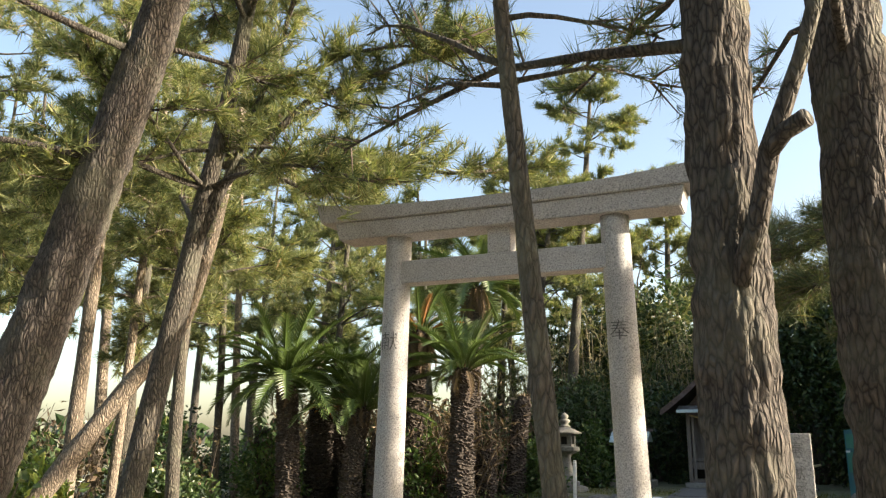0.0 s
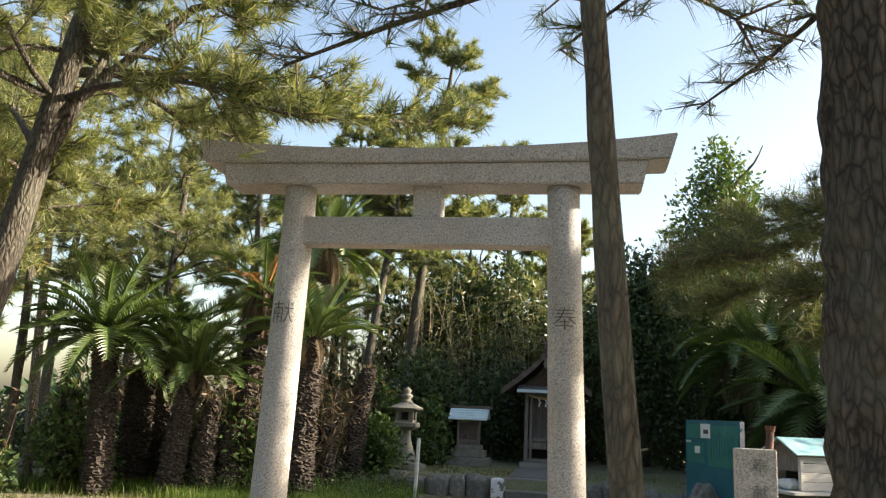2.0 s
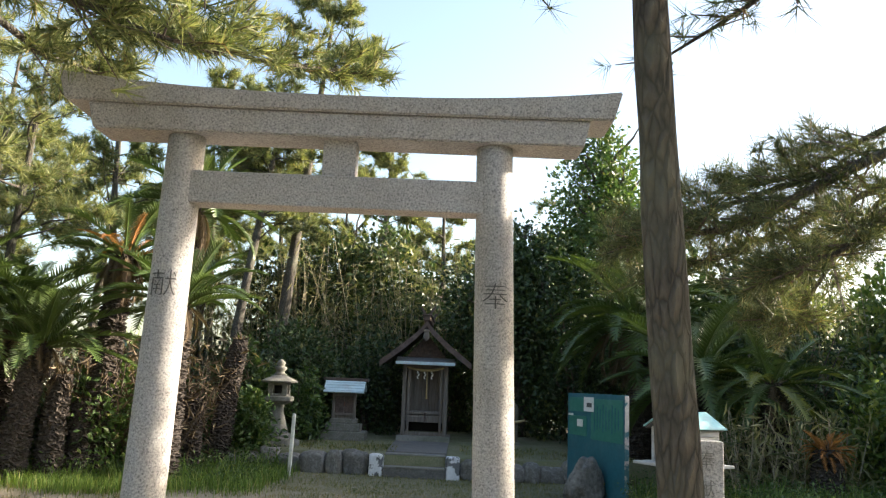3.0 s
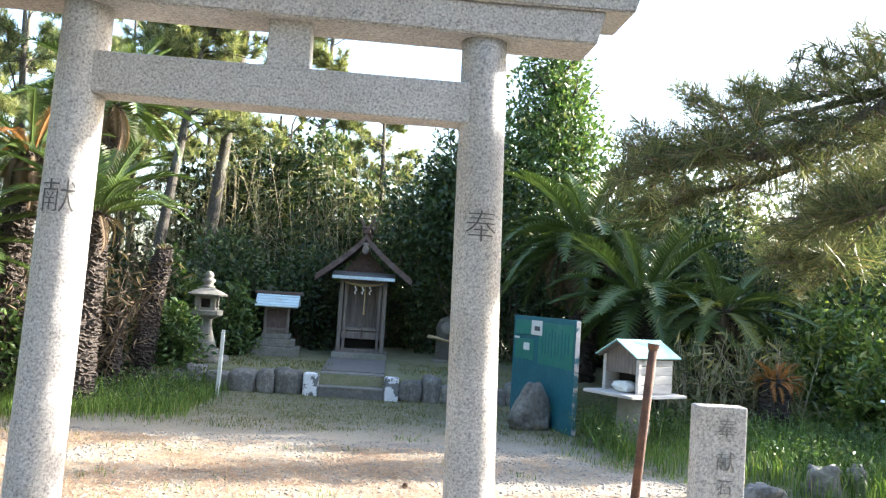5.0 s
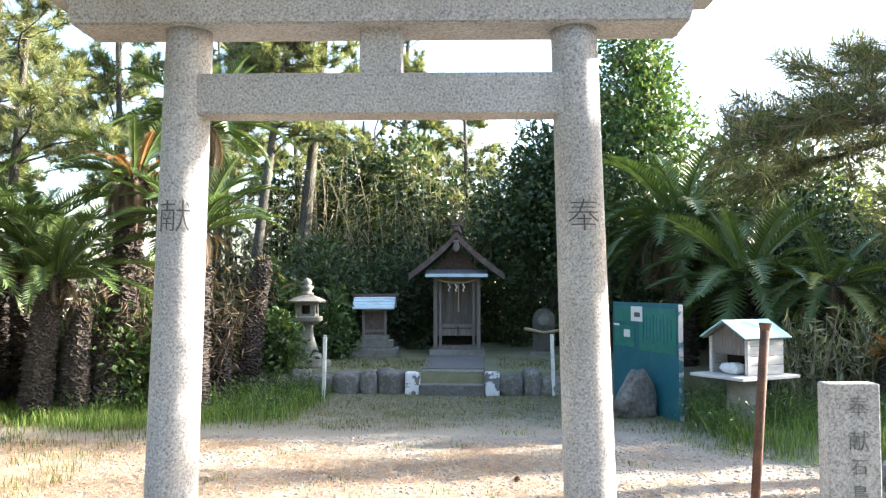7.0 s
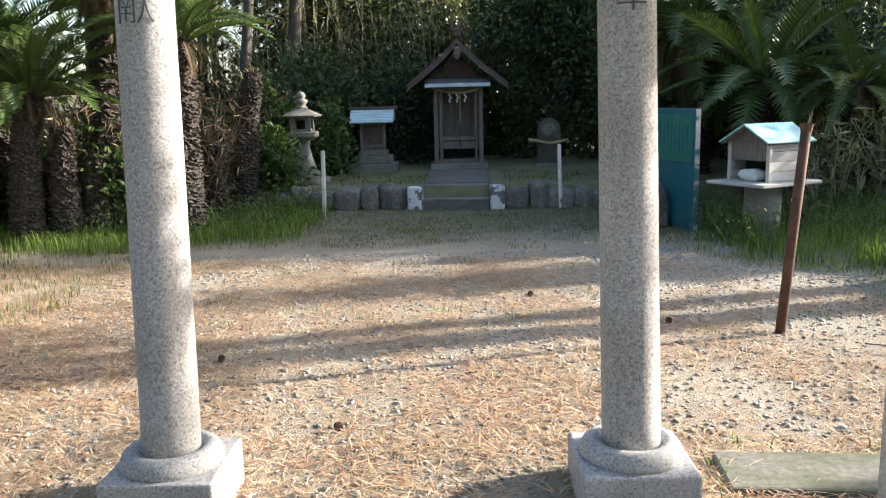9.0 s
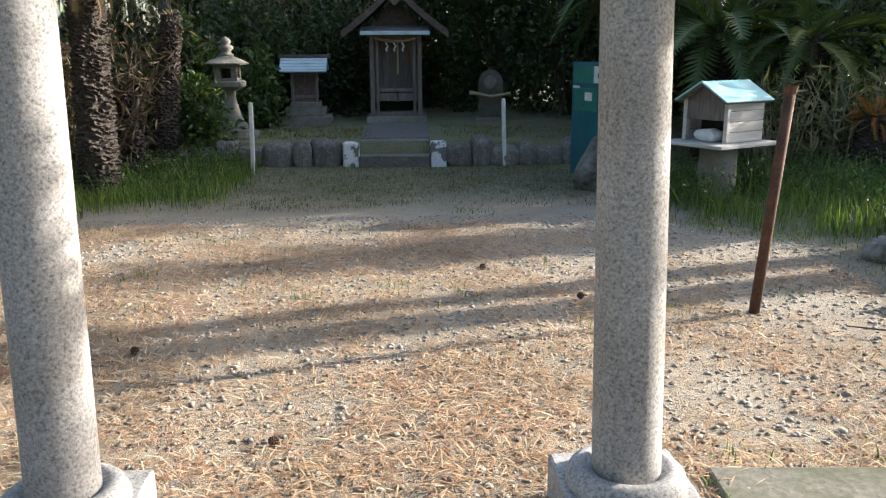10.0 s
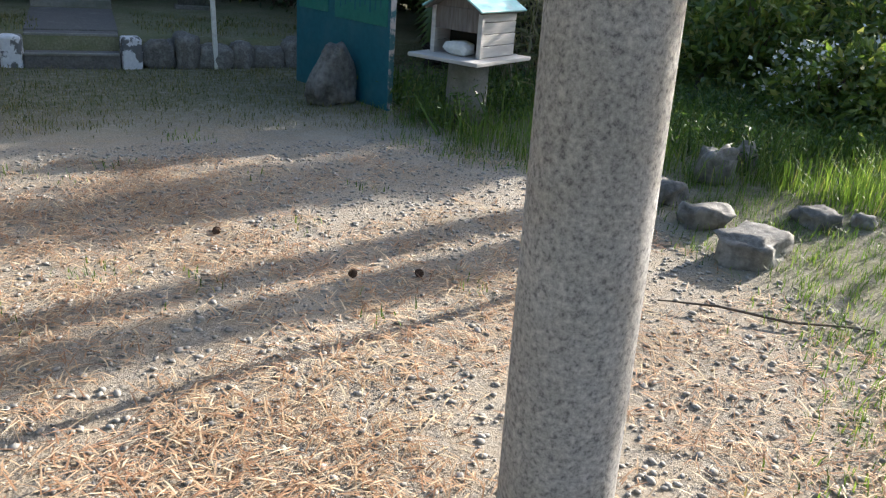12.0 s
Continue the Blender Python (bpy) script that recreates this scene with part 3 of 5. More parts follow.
    for y in (-0.2, 1.2):
        for a in (-32, 32):
            part("crossed_finial", box(0.045, 0.035, 0.3, (0.05 if a > 0 else -0.05, y + (0.02 if a > 0 else -0.02), 2.43), (0, a, 0), 0.006), WOOD_DARK, s)
    part("pendant", lathe([(0.015, -0.1), (0.05, -0.06), (0.062, 0.0), (0.04, 0.05), (0.06, 0.09), (0.02, 0.12)], 12), WOOD, s, "carved gable pendant").matrix_basis = pose(0, -0.36, 2.0) @ Matrix.Diagonal((1, 0.35, 1, 1))
    pts = [(-0.36 + 0.72 * i / 16, -0.05, 1.4 - 0.06 * (1 - ((i - 8) / 8) ** 2)) for i in range(17)]
    part("straw_rope", tube(pts, [0.016 + 0.012 * (1 - abs(i - 8) / 8) for i in range(17)], 8), ROPE, s, smooth=True)
    for i, x in enumerate((-0.15, -0.02, 0.12)):
        bm = bmesh.new()
        for k in range(3):
            box(0.026, 0.004, 0.05, (x + 0.018 * (k % 2), -0.06 - 0.004 * k, 1.3 - 0.05 * k), (0, 25 if k % 2 else -20, 0), 0, bm)
        part("paper_streamer", bm, PAPER, s)
    part("bell_rope", tube([(0.03, -0.02, 1.36), (0.035, 0.0, 1.05), (0.03, 0.01, 0.8)], [0.012, 0.013, 0.02], 8), ROPE, s, smooth=True)


build_shrine()


def build_hut():
    s = thing("small_shrine", "small wooden shrine with pale blue metal roof on stone base", "shrine", (-1.5, 11.3, 0.385), 2)
    part("base_stone", box(0.86, 0.7, 0.2, (0, 0.1, 0.05), bevel=0.02), LANTERN_STONE, s)
    part("plinth", box(0.66, 0.5, 0.14, (0, 0.1, 0.22), bevel=0.015), LANTERN_STONE, s)
    part("upper_plinth", box(0.5, 0.4, 0.09, (0, 0.1, 0.335), bevel=0.012), LANTERN_STONE, s)
    part("body", box(0.4, 0.32, 0.5, (0, 0.12, 0.62), bevel=0.005), WOOD, s)
    for x in (-0.2, 0.2):
        part("post", box(0.05, 0.05, 0.52, (x, -0.06, 0.63), bevel=0.005), WOOD, s)
    for x in (-0.09, 0.09):
        part("door", box(0.165, 0.02, 0.36, (x, -0.05, 0.62), bevel=0.004), WOOD_DARK, s)
    part("door_rail", box(0.36, 0.025, 0.05, (0, -0.062, 0.46), bevel=0.004), WOOD, s)
    part("latch", box(0.02, 0.012, 0.09, (0, -0.067, 0.65), bevel=0.002), RUST, s)
    part("roof_front", box(0.76, 0.42, 0.025, (0, -0.12, 0.985), (33, 0, 0), 0.004), ROOF_METAL, s)
    for i in range(5):
        part("roof_seam", box(0.76, 0.012, 0.012, (0, -0.27 + 0.075 * i, 0.906 + 0.0487 * i), (33, 0, 0), 0.002), ROOF_METAL, s)
    part("roof_back", box(0.76, 0.36, 0.025, (0, 0.22, 0.99), (-33, 0, 0), 0.004), ROOF_METAL, s)
    part("ridge", box(0.86, 0.11, 0.06, (0, 0.06, 1.11), bevel=0.012), WOOD_DARK, s)


build_hut()


def build_lantern():
    s = thing("stone_lantern", "weathered grey stone lantern on rough base stones", "lantern", (-2.44, 9.85, 0.27))
    part("base_stone", stone((0.72, 0.6, 0.24), 9), LANTERN_STONE, s, smooth=True)
    part("foot", lathe([(0.24, 0.17), (0.245, 0.2), (0.24, 0.25), (0.21, 0.27)], 24, 0.6), LANTERN_STONE, s)
    part("shaft", lathe([(0.2, 0.26), (0.195, 0.3), (0.155, 0.42), (0.115, 0.56), (0.095, 0.68), (0.1, 0.74), (0.12, 0.76)], 24, 0.5), LANTERN_STONE, s, smooth=True)
    part("platform", lathe([(0.13, 0.755), (0.22, 0.8), (0.245, 0.82), (0.245, 0.88), (0.22, 0.895)], 24, 0.7), LANTERN_STONE, s)
    for sx in (-1, 1):
        for sy in (-1, 1):
            part("fire_box_post", box(0.085, 0.085, 0.23, (sx * 0.12, sy * 0.12, 1.005), bevel=0.01), LANTERN_STONE, s)
    for a in range(4):
        m = Matrix.Rotation(a * math.pi / 2, 4, "Z")
        for z in (0.91, 1.1):
            c = m @ Vector((0, 0.125, z))
            part("fire_box_rail", box(0.2 if a % 2 == 0 else 0.06, 0.06 if a % 2 == 0 else 0.2, 0.05, c, bevel=0.008), LANTERN_STONE, s)
    # Dark core stands for the shade inside the fire box.
    part("fire_opening", lathe([(0.08, 0.92), (0.08, 1.1)], 12), INTERIOR_SHADE, s)
    part("cap", lathe([(0.17, 1.115), (0.3, 1.125), (0.315, 1.15), (0.24, 1.185), (0.16, 1.22), (0.1, 1.25)], 24, 0.4), LANTERN_STONE, s)
    part("finial", lathe([(0.1, 1.245), (0.11, 1.27), (0.075, 1.29), (0.07, 1.32), (0.11, 1.36), (0.1, 1.39), (0.055, 1.41), (0.075, 1.44), (0.075, 1.47), (0.045, 1.505), (0.01, 1.525)], 20), LANTERN_STONE, s, smooth=True)


build_lantern()


def build_tablet():
    s = thing("stone_tablet", "round-topped stone tablet tied with a straw rope", "tablet", (1.62, 11.7, 0.4), -4)
    bm = bmesh.new()
    outline = [(-0.2, 0), (0.2, 0), (0.21, 0.62)] + [(0.21 * math.cos(a), 0.62 + 0.24 * math.sin(a)) for a in np.linspace(0.2, math.pi - 0.2, 9)] + [(-0.21, 0.62)]
    front = [bm.verts.new((x, -0.08, z)) for x, z in outline]
    f = bm.faces.new(front)
    bmesh.ops.solidify(bm, geom=[f], thickness=0.17)
    bmesh.ops.recalc_face_normals(bm, faces=bm.faces)
    part("slab", bm, LANTERN_STONE, s)
    part("round_relief", lathe([(0.115, 0), (0.12, 0.02), (0.09, 0.03)], 20), LANTERN_STONE, s).matrix_basis = pose(0, -0.08, 0.64, 90)
    part("straw_rope", tube([(-0.36, -0.1, 0.47), (-0.2, -0.13, 0.45), (0, -0.12, 0.4), (0.2, -0.12, 0.43), (0.34, -0.1, 0.46)], [0.035, 0.03, 0.022, 0.028, 0.02], 8, 0.008, 20), ROPE, s, smooth=True)
    part("plinth", box(0.5, 0.3, 0.08, (0, 0, 0.01), bevel=0.015), LANTERN_STONE, s)


build_tablet()
q = thing("pipe", "thin dark green pipe standing behind the lantern", "pipe", (-2.06, 10.9, 0.36))
part("shaft", tube([(0, 0, 0), (0, 0, 0.48)], [0.03, 0.03], 10), PIPE_GREEN, q, smooth=True)
part("cap", lathe([(0.04, 0.46), (0.045, 0.5), (0.03, 0.54), (0.005, 0.55)], 12), PIPE_GREEN, q, smooth=True)


# ---- notice board, leaning rock and box on a post ----
def build_board():
    s = thing("notice_board", "large teal painted notice board with green panels", "board", (2.615, 7.31, 0), math.degrees(math.atan2(-1.62, 0.53)))
    part("panel", box(1.7, 0.055, 1.5, (0, 0, 0.68), bevel=0.004), TEAL, s)
    part("edge_trim", box(0.012, 0.06, 1.46, (0.857, 0, 0.69), bevel=0.002), EDGE_PALE, s)
    part("map_panel", box(0.9, 0.012, 0.56, (0.36, -0.031, 1.08), bevel=0.003), TEAL_GREEN, s)
    part("text_panel", box(0.56, 0.012, 0.2, (-0.5, -0.031, 1.27), bevel=0.003), TEAL_GREEN, s)
    part("text_panel", box(0.56, 0.012, 0.28, (-0.5, -0.031, 0.97), bevel=0.003), TEAL_GREEN, s)
    part("notice_sheet", box(0.3, 0.006, 0.2, (-0.15, -0.04, 1.28), bevel=0), PAPER, s)
    part("notice_sheet", box(0.17, 0.006, 0.1, (-0.42, -0.041, 1.01), bevel=0), PAPER, s)
    part("notice_sheet", box(0.16, 0.006, 0.03, (-0.72, -0.041, 1.12), bevel=0), PAPER, s)
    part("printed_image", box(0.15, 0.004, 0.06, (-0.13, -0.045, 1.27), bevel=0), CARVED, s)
    for i in range(9):
        part("illegible_text_line", box(0.02, 0.004, 0.38 - 0.06 * (i % 3), (0.02 + 0.085 * i, -0.039, 1.1), bevel=0), TEAL, s)


build_board()
def boulder():
    """Pointed slab of rock with cleft faces."""
    bm = stone((0.66, 0.3, 0.66), 21, 4, 0.2)
    for v in bm.verts:
        u = max(0.0, v.co.z) / 0.62
        k = 1 - 0.62 * u ** 1.3
        n = 0.035 * noise.noise(v.co * 7) + 0.02 * abs(noise.noise(v.co * 16))
        v.co.x = v.co.x * k * (1 + n) + 0.04 * u + n
        v.co.y = v.co.y * (1 - 0.35 * u) + n
    return bm


r = thing("leaning_rock", "large upright grey rock in front of the board", "rock", (2.4, 6.9, 0), 25)
part("boulder", boulder(), ROCK, r, smooth=True)


def build_box():
    s = thing("box_on_post", "small bleached wooden box with turquoise roof on post", "offering box", (3.45, 5.92, 0), 30)
    part("post", lathe([(0.2, -0.05), (0.195, 0.3), (0.19, 0.62)], 28), CONCRETE, s, "round concrete post", smooth=True)
    part("shelf", box(0.9, 0.78, 0.035, (-0.02, -0.02, 0.635), bevel=0.006), WOOD_PALE, s)
    L, W, z0, h = 0.56, 0.52, 0.655, 0.42
    for i in range(4):
        part("wall_board", box(L, 0.02, 0.1, (0.05, -W / 2, z0 + 0.053 + 0.105 * i), (3, 0, 0), 0.004), WOOD_PALE, s)
        part("wall_board", box(L, 0.02, 0.1, (0.05, W / 2, z0 + 0.053 + 0.105 * i), bevel=0.004), WOOD_PALE, s)
        part("wall_board", box(0.02, W, 0.1, (0.05 + L / 2, 0, z0 + 0.053 + 0.105 * i), bevel=0.004), WOOD_PALE, s)
    for y in (-W / 2, W / 2):
        part("corner_post", box(0.04, 0.045, h, (0.05 - L / 2, y, z0 + h / 2), bevel=0.004), WOOD_PALE, s)
    part("upper_panel", box(0.02, W - 0.04, 0.2, (0.05 - L / 2, 0, z0 + h - 0.1), bevel=0.003), WOOD, s)
    # Dark sheet partway in, painted as the shade inside the box.
    part("inner_back", box(0.02, W - 0.05, h, (0.0, 0, z0 + h / 2), bevel=0), INTERIOR_SHADE, s)
    bm = bmesh.new()
    x = 0.05 - L / 2
    vs = [bm.verts.new(c) for c in ((x, -W / 2, z0 + h), (x, W / 2, z0 + h), (x, 0, z0 + h + 0.15), (x + 0.02, -W / 2, z0 + h), (x + 0.02, W / 2, z0 + h), (x + 0.02, 0, z0 + h + 0.15))]
    for f in ((0, 1, 2), (5, 4, 3), (0, 3, 4, 1), (1, 4, 5, 2), (2, 5, 3, 0)):
        bm.faces.new([vs[i] for i in f])
    part("gable", bm, WOOD, s)
    for sg in (-1, 1):
        part("roof_sheet", box(0.74, 0.385, 0.016, (0.03, sg * 0.165, z0 + h + 0.088), (-sg * 30, 0, 0), 0.003), ROOF_TURQ, s)
        part("roof_board", box(0.7, 0.35, 0.018, (0.03, sg * 0.16, z0 + h + 0.066), (-sg * 30, 0, 0), 0.003), WOOD, s)
    part("offering_stone", stone((0.22, 0.3, 0.14), 3, 2), PAPER, s).location = (-0.16, 0, z0)


build_box()

# ---- plants ----


def unit(a):
    return a / np.maximum(np.linalg.norm(a, axis=-1, keepdims=True), 1e-9)


def basis_for(dirs, rng):
    """Frames whose x axis is dirs, turned at random about it."""
    d = unit(dirs)
    r = unit(np.cross(d, unit(rng.normal(size=d.shape))))
    return np.stack([d, r, np.cross(d, r)], axis=-1)


def scatter(points, frames, scales, shapes, rng):
    """Copies of small shapes (verts, faces) joined into one vertex and face list."""
    V, F, base = [], [], 0
    pick = rng.integers(0, len(shapes), len(points))
    for k, (sv, sf) in enumerate(shapes):
        idx = np.nonzero(pick == k)[0]
        if not len(idx):
            continue
        v = np.einsum("nij,vj->nvi", frames[idx], sv) * scales[idx, None, None] + points[idx, None, :]
        f = sf[None] + (np.arange(len(idx)) * len(sv))[:, None, None] + base
        V.append(v.reshape(-1, 3))
        F.append(f.reshape(-1, sf.shape[1]))
        base += len(idx) * len(sv)
    return np.concatenate(V), np.concatenate(F)


def tufts(count, length, width, seed, variants=5, spread=0.9):
    rng = np.random.default_rng(seed)
    out = []
    for _ in range(variants):
        d = rng.normal(size=(count, 3)) * spread
        d[:, 0] = np.abs(d[:, 0]) * 0.8 + 0.45
        d = unit(d)
        ln = length * rng.uniform(0.75, 1.15, count)
        s = unit(np.cross(d, rng.normal(size=(count, 3))))
        root = rng.uniform(-0.3, 0.3, (count, 1)) * np.array([[length, 0, 0]])
        tip = root + d * ln[:, None] + np.array([0, 0, -0.1]) * length
        v = np.stack([root - s * width / 2, root + s * width / 2, tip], axis=1).reshape(-1, 3)
        out.append((v, np.arange(count * 3).reshape(-1, 3)))
    return out


TUFT_NEAR = tufts(26, 0.13, 0.0042, 1)
TUFT_MID = tufts(20, 0.14, 0.009, 2)
TUFT_FAR = tufts(13, 0.2, 0.02, 3)


def prisms(a, b, ra, rb):
    """Three-sided twigs from a to b."""
    d = unit(b - a)
    r = unit(np.cross(d, np.array([0.31, 0.2, 0.93])))
    u = np.cross(d, r)
    V = []
    for p, w in ((a, ra), (b, rb)):
        for k in range(3):
            an = 2.094 * k
            V.append(p + (r * math.cos(an) + u * math.sin(an)) * np.asarray(w)[:, None])
    V = np.stack(V, axis=1)
    f = np.array([(0, 1, 4, 3), (1, 2, 5, 4), (2, 0, 3, 5)])
    F = f[None] + (np.arange(len(a)) * 6)[:, None, None]
    return V.reshape(-1, 3), F.reshape(-1, 4)


def limb_path(start, az, length, rise, droop, rng, n=6):
    pts = [np.array(start, float)]
    d = np.array([math.cos(az) * math.cos(rise), math.sin(az) * math.cos(rise), math.sin(rise)])
    for i in range(n):
        d = unit(d + rng.normal(size=3) * 0.16 + np.array([0, 0, droop]))
        pts.append(pts[-1] + d * length / n)
    return np.array(pts)


def foliage(paths, rng, twigs_per_m, twig_len, tufts_per_twig, shape, bare=0.3, up=0.25, scale=1.0):
    """Twigs and needle tufts along limbs."""
    A, B, P, D = [], [], [], []
    for path in paths:
        seg = np.linalg.norm(np.diff(path, axis=0), axis=1)
        total = seg.sum()
        for _ in range(max(2, int(total * twigs_per_m))):
            u = bare + (1 - bare) * rng.random() ** 0.8
            f = u * (len(path) - 1)
            i = min(int(f), len(path) - 2)
            p = path[i] + (path[i + 1] - path[i]) * (f - i)
            along = unit(path[i + 1] - path[i])
            d = unit(along * 0.7 + rng.normal(size=3) * np.array([0.75, 0.75, 0.4]) + np.array([0, 0, up]))
            ln = twig_len * rng.uniform(0.5, 1.2) * (1.15 - 0.5 * u)
            q = p + d * ln
            A.append(p)
            B.append(q)
            k = np.linspace(0.3, 1.0, tufts_per_twig)
            P.append(p + (q - p) * k[:, None] + rng.normal(size=(tufts_per_twig, 3)) * 0.06 * ln)
            D.append(np.repeat((d + np.array([0, 0, 0.25]))[None], tufts_per_twig, 0))
    A, B, P, D = np.array(A), np.array(B), np.concatenate(P), np.concatenate(D)
    D = D + rng.normal(size=D.shape) * 0.5
    crown = scatter(P, basis_for(D, rng), scale * rng.uniform(0.75, 1.2, len(P)), shape, rng)
    twig = prisms(A, B, np.full(len(A), 0.007), np.full(len(A), 0.003))
    return crown, twig


def pine(name, label, trunk, radii, seed, limbs=16, limb_len=(0.8, 2.0), from_u=0.4, extra=(), shape=None, twigs=7.0, twig_len=0.5, per_twig=6, bark=None, needles=None, scale=1.0, rough=0.012, seg=14, group="", rise=(0.0, 0.5), droop=-0.02, bare=0.3):
    rng = np.random.default_rng(seed)
    t = thing(name, label, "tree", trunk[0], group=group)
    o = np.array(trunk[0], float)
    pts = np.array(trunk, float) - o
    # smooth the trunk line
    n = 26 if seg < 24 else 150
    us = np.linspace(0, len(pts) - 1, n)
    fine, rr = [], []
    for u in us:
        i = min(int(u), len(pts) - 2)
        f = u - i
        p0, p1, p2, p3 = pts[max(i - 1, 0)], pts[i], pts[i + 1], pts[min(i + 2, len(pts) - 1)]
        fine.append(0.5 * ((2 * p1) + (p2 - p0) * f + (2 * p0 - 5 * p1 + 4 * p2 - p3) * f * f + (3 * p1 - p0 - 3 * p2 + p3) * f ** 3))
        rr.append(radii[i] + (radii[min(i + 1, len(radii) - 1)] - radii[i]) * f)
    rr[0] *= 1.25
    part("trunk", tube(fine, rr, seg if seg < 24 else 90, rough, 9.0, furrow=seg >= 24), bark or BARK, t, smooth=True)
    fine = np.array(fine)
    paths = [np.array(e, float) - o for e in extra]
    for _ in range(limbs):
        u = from_u + (1 - from_u) * rng.random()
        i = min(int(u * (n - 1)), n - 2)
        ln = rng.uniform(*limb_len) * (1.15 - 0.6 * (u - from_u) / max(1 - from_u, 0.01))
        paths.append(limb_path(fine[i], rng.uniform(0, 2 * math.pi), ln, rng.uniform(*rise), droop, rng))
    for p in paths:
        ln = np.linalg.norm(np.diff(p, axis=0), axis=1).sum()
        r0 = min(0.007 + 0.0095 * ln, radii[0] * 0.5)
        part("branch", tube(p, np.linspace(r0, r0 * 0.25, len(p)), 6), bark or BARK, t, smooth=True)
    crown, twig = foliage(paths, rng, twigs, twig_len, per_twig, shape or TUFT_MID, bare, scale=scale)
    tagged(part("twig", mesh_of("twig", *twig), TWIG, t), kind="stuff")
    part("crown", mesh_of("crown", *crown), needles or NEEDLE, t)
    return t


def flat(x, y):
    return (x, y, ground_z(x, y) - 0.08)


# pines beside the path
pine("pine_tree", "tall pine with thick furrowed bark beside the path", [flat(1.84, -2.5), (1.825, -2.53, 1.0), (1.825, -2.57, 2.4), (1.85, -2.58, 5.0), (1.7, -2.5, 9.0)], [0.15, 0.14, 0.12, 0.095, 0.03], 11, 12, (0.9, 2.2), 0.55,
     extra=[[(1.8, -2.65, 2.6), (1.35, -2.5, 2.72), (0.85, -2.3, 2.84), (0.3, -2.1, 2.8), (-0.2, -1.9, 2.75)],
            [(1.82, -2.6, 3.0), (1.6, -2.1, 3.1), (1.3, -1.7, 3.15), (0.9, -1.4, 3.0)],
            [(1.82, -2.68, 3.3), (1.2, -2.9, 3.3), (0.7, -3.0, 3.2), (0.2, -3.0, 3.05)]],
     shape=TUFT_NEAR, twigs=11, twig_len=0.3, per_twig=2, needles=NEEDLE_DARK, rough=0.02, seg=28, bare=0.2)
first_pine = bpy.data.objects["pine_tree"]
for nm, line, rad in (("limb", [(1.86, -2.75, 1.66), (1.94, -2.81, 1.84), (2.0, -2.87, 2.08), (2.12, -2.92, 2.36), (2.34, -3.0, 3.0)], [0.042, 0.034, 0.032, 0.028, 0.022]), ("limb_stub", [(1.99, -2.87, 2.06), (2.05, -2.9, 2.12), (2.12, -2.95, 2.14)], [0.034, 0.03, 0.033])):
    part(nm, tube(line, rad, 10, 0.008, 14), BARK, first_pine, smooth=True).location = Vector((-0.01, 0.1, 0.045)) - first_pine.location
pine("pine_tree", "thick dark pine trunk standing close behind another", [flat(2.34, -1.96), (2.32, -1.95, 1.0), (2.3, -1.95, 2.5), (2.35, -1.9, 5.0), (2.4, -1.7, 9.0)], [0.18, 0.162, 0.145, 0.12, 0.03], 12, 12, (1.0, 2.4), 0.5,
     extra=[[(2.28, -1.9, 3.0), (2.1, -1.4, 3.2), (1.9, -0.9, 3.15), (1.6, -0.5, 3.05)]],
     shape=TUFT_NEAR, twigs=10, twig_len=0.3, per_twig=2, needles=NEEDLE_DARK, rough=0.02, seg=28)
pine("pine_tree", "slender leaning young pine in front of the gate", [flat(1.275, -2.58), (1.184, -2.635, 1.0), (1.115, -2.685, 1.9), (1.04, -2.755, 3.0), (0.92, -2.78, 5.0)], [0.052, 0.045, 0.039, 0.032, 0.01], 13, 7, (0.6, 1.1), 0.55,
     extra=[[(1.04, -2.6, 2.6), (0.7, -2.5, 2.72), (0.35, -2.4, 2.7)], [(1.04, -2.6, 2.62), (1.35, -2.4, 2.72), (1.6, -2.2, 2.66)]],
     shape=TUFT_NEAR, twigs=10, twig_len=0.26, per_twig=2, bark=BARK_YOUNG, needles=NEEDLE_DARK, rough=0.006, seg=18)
pine("pine_tree", "big leaning pine with rough dark bark", [flat(-2.95, -2.1), (-2.46, -1.92, 1.79), (-2.02, -1.75, 3.49), (-1.55, -1.55, 5.5), (-1.0, -1.25, 8.5)], [0.2, 0.175, 0.15, 0.12, 0.04], 14, 20, (1.2, 2.6), 0.42,
     extra=[[(-2.06, -1.77, 3.35), (-1.8, -1.55, 3.42), (-1.6, -1.35, 3.45)]], shape=TUFT_MID, twigs=12, twig_len=0.42, per_twig=6, rough=0.02, seg=24)
pine("pine_tree", "forked leaning pine with long level limbs", [flat(-2.55, -1.1), (-2.39, -1.0, 1.06), (-2.13, -0.77, 3.27), (-1.95, -0.6, 5.19), (-1.7, -0.4, 8.0)], [0.105, 0.09, 0.075, 0.055, 0.02], 15, 26, (1.0, 2.3), 0.46,
     extra=[[(-2.12, -0.76, 3.3), (-1.37, -0.16, 3.5), (-0.67, 0.54, 3.45), (-0.07, 1.24, 3.65)], [(-2.17, -0.86, 2.9), (-1.57, -0.36, 3.9), (-0.87, 0.04, 4.3), (-0.17, 0.34, 4.5)], [(-2.17, -0.86, 2.6), (-1.97, -0.66, 3.4), (-1.82, -0.36, 4.6), (-1.57, -0.16, 6.2)]],
     twigs=16, twig_len=0.45, per_twig=6, bark=BARK_YOUNG, rough=0.01)
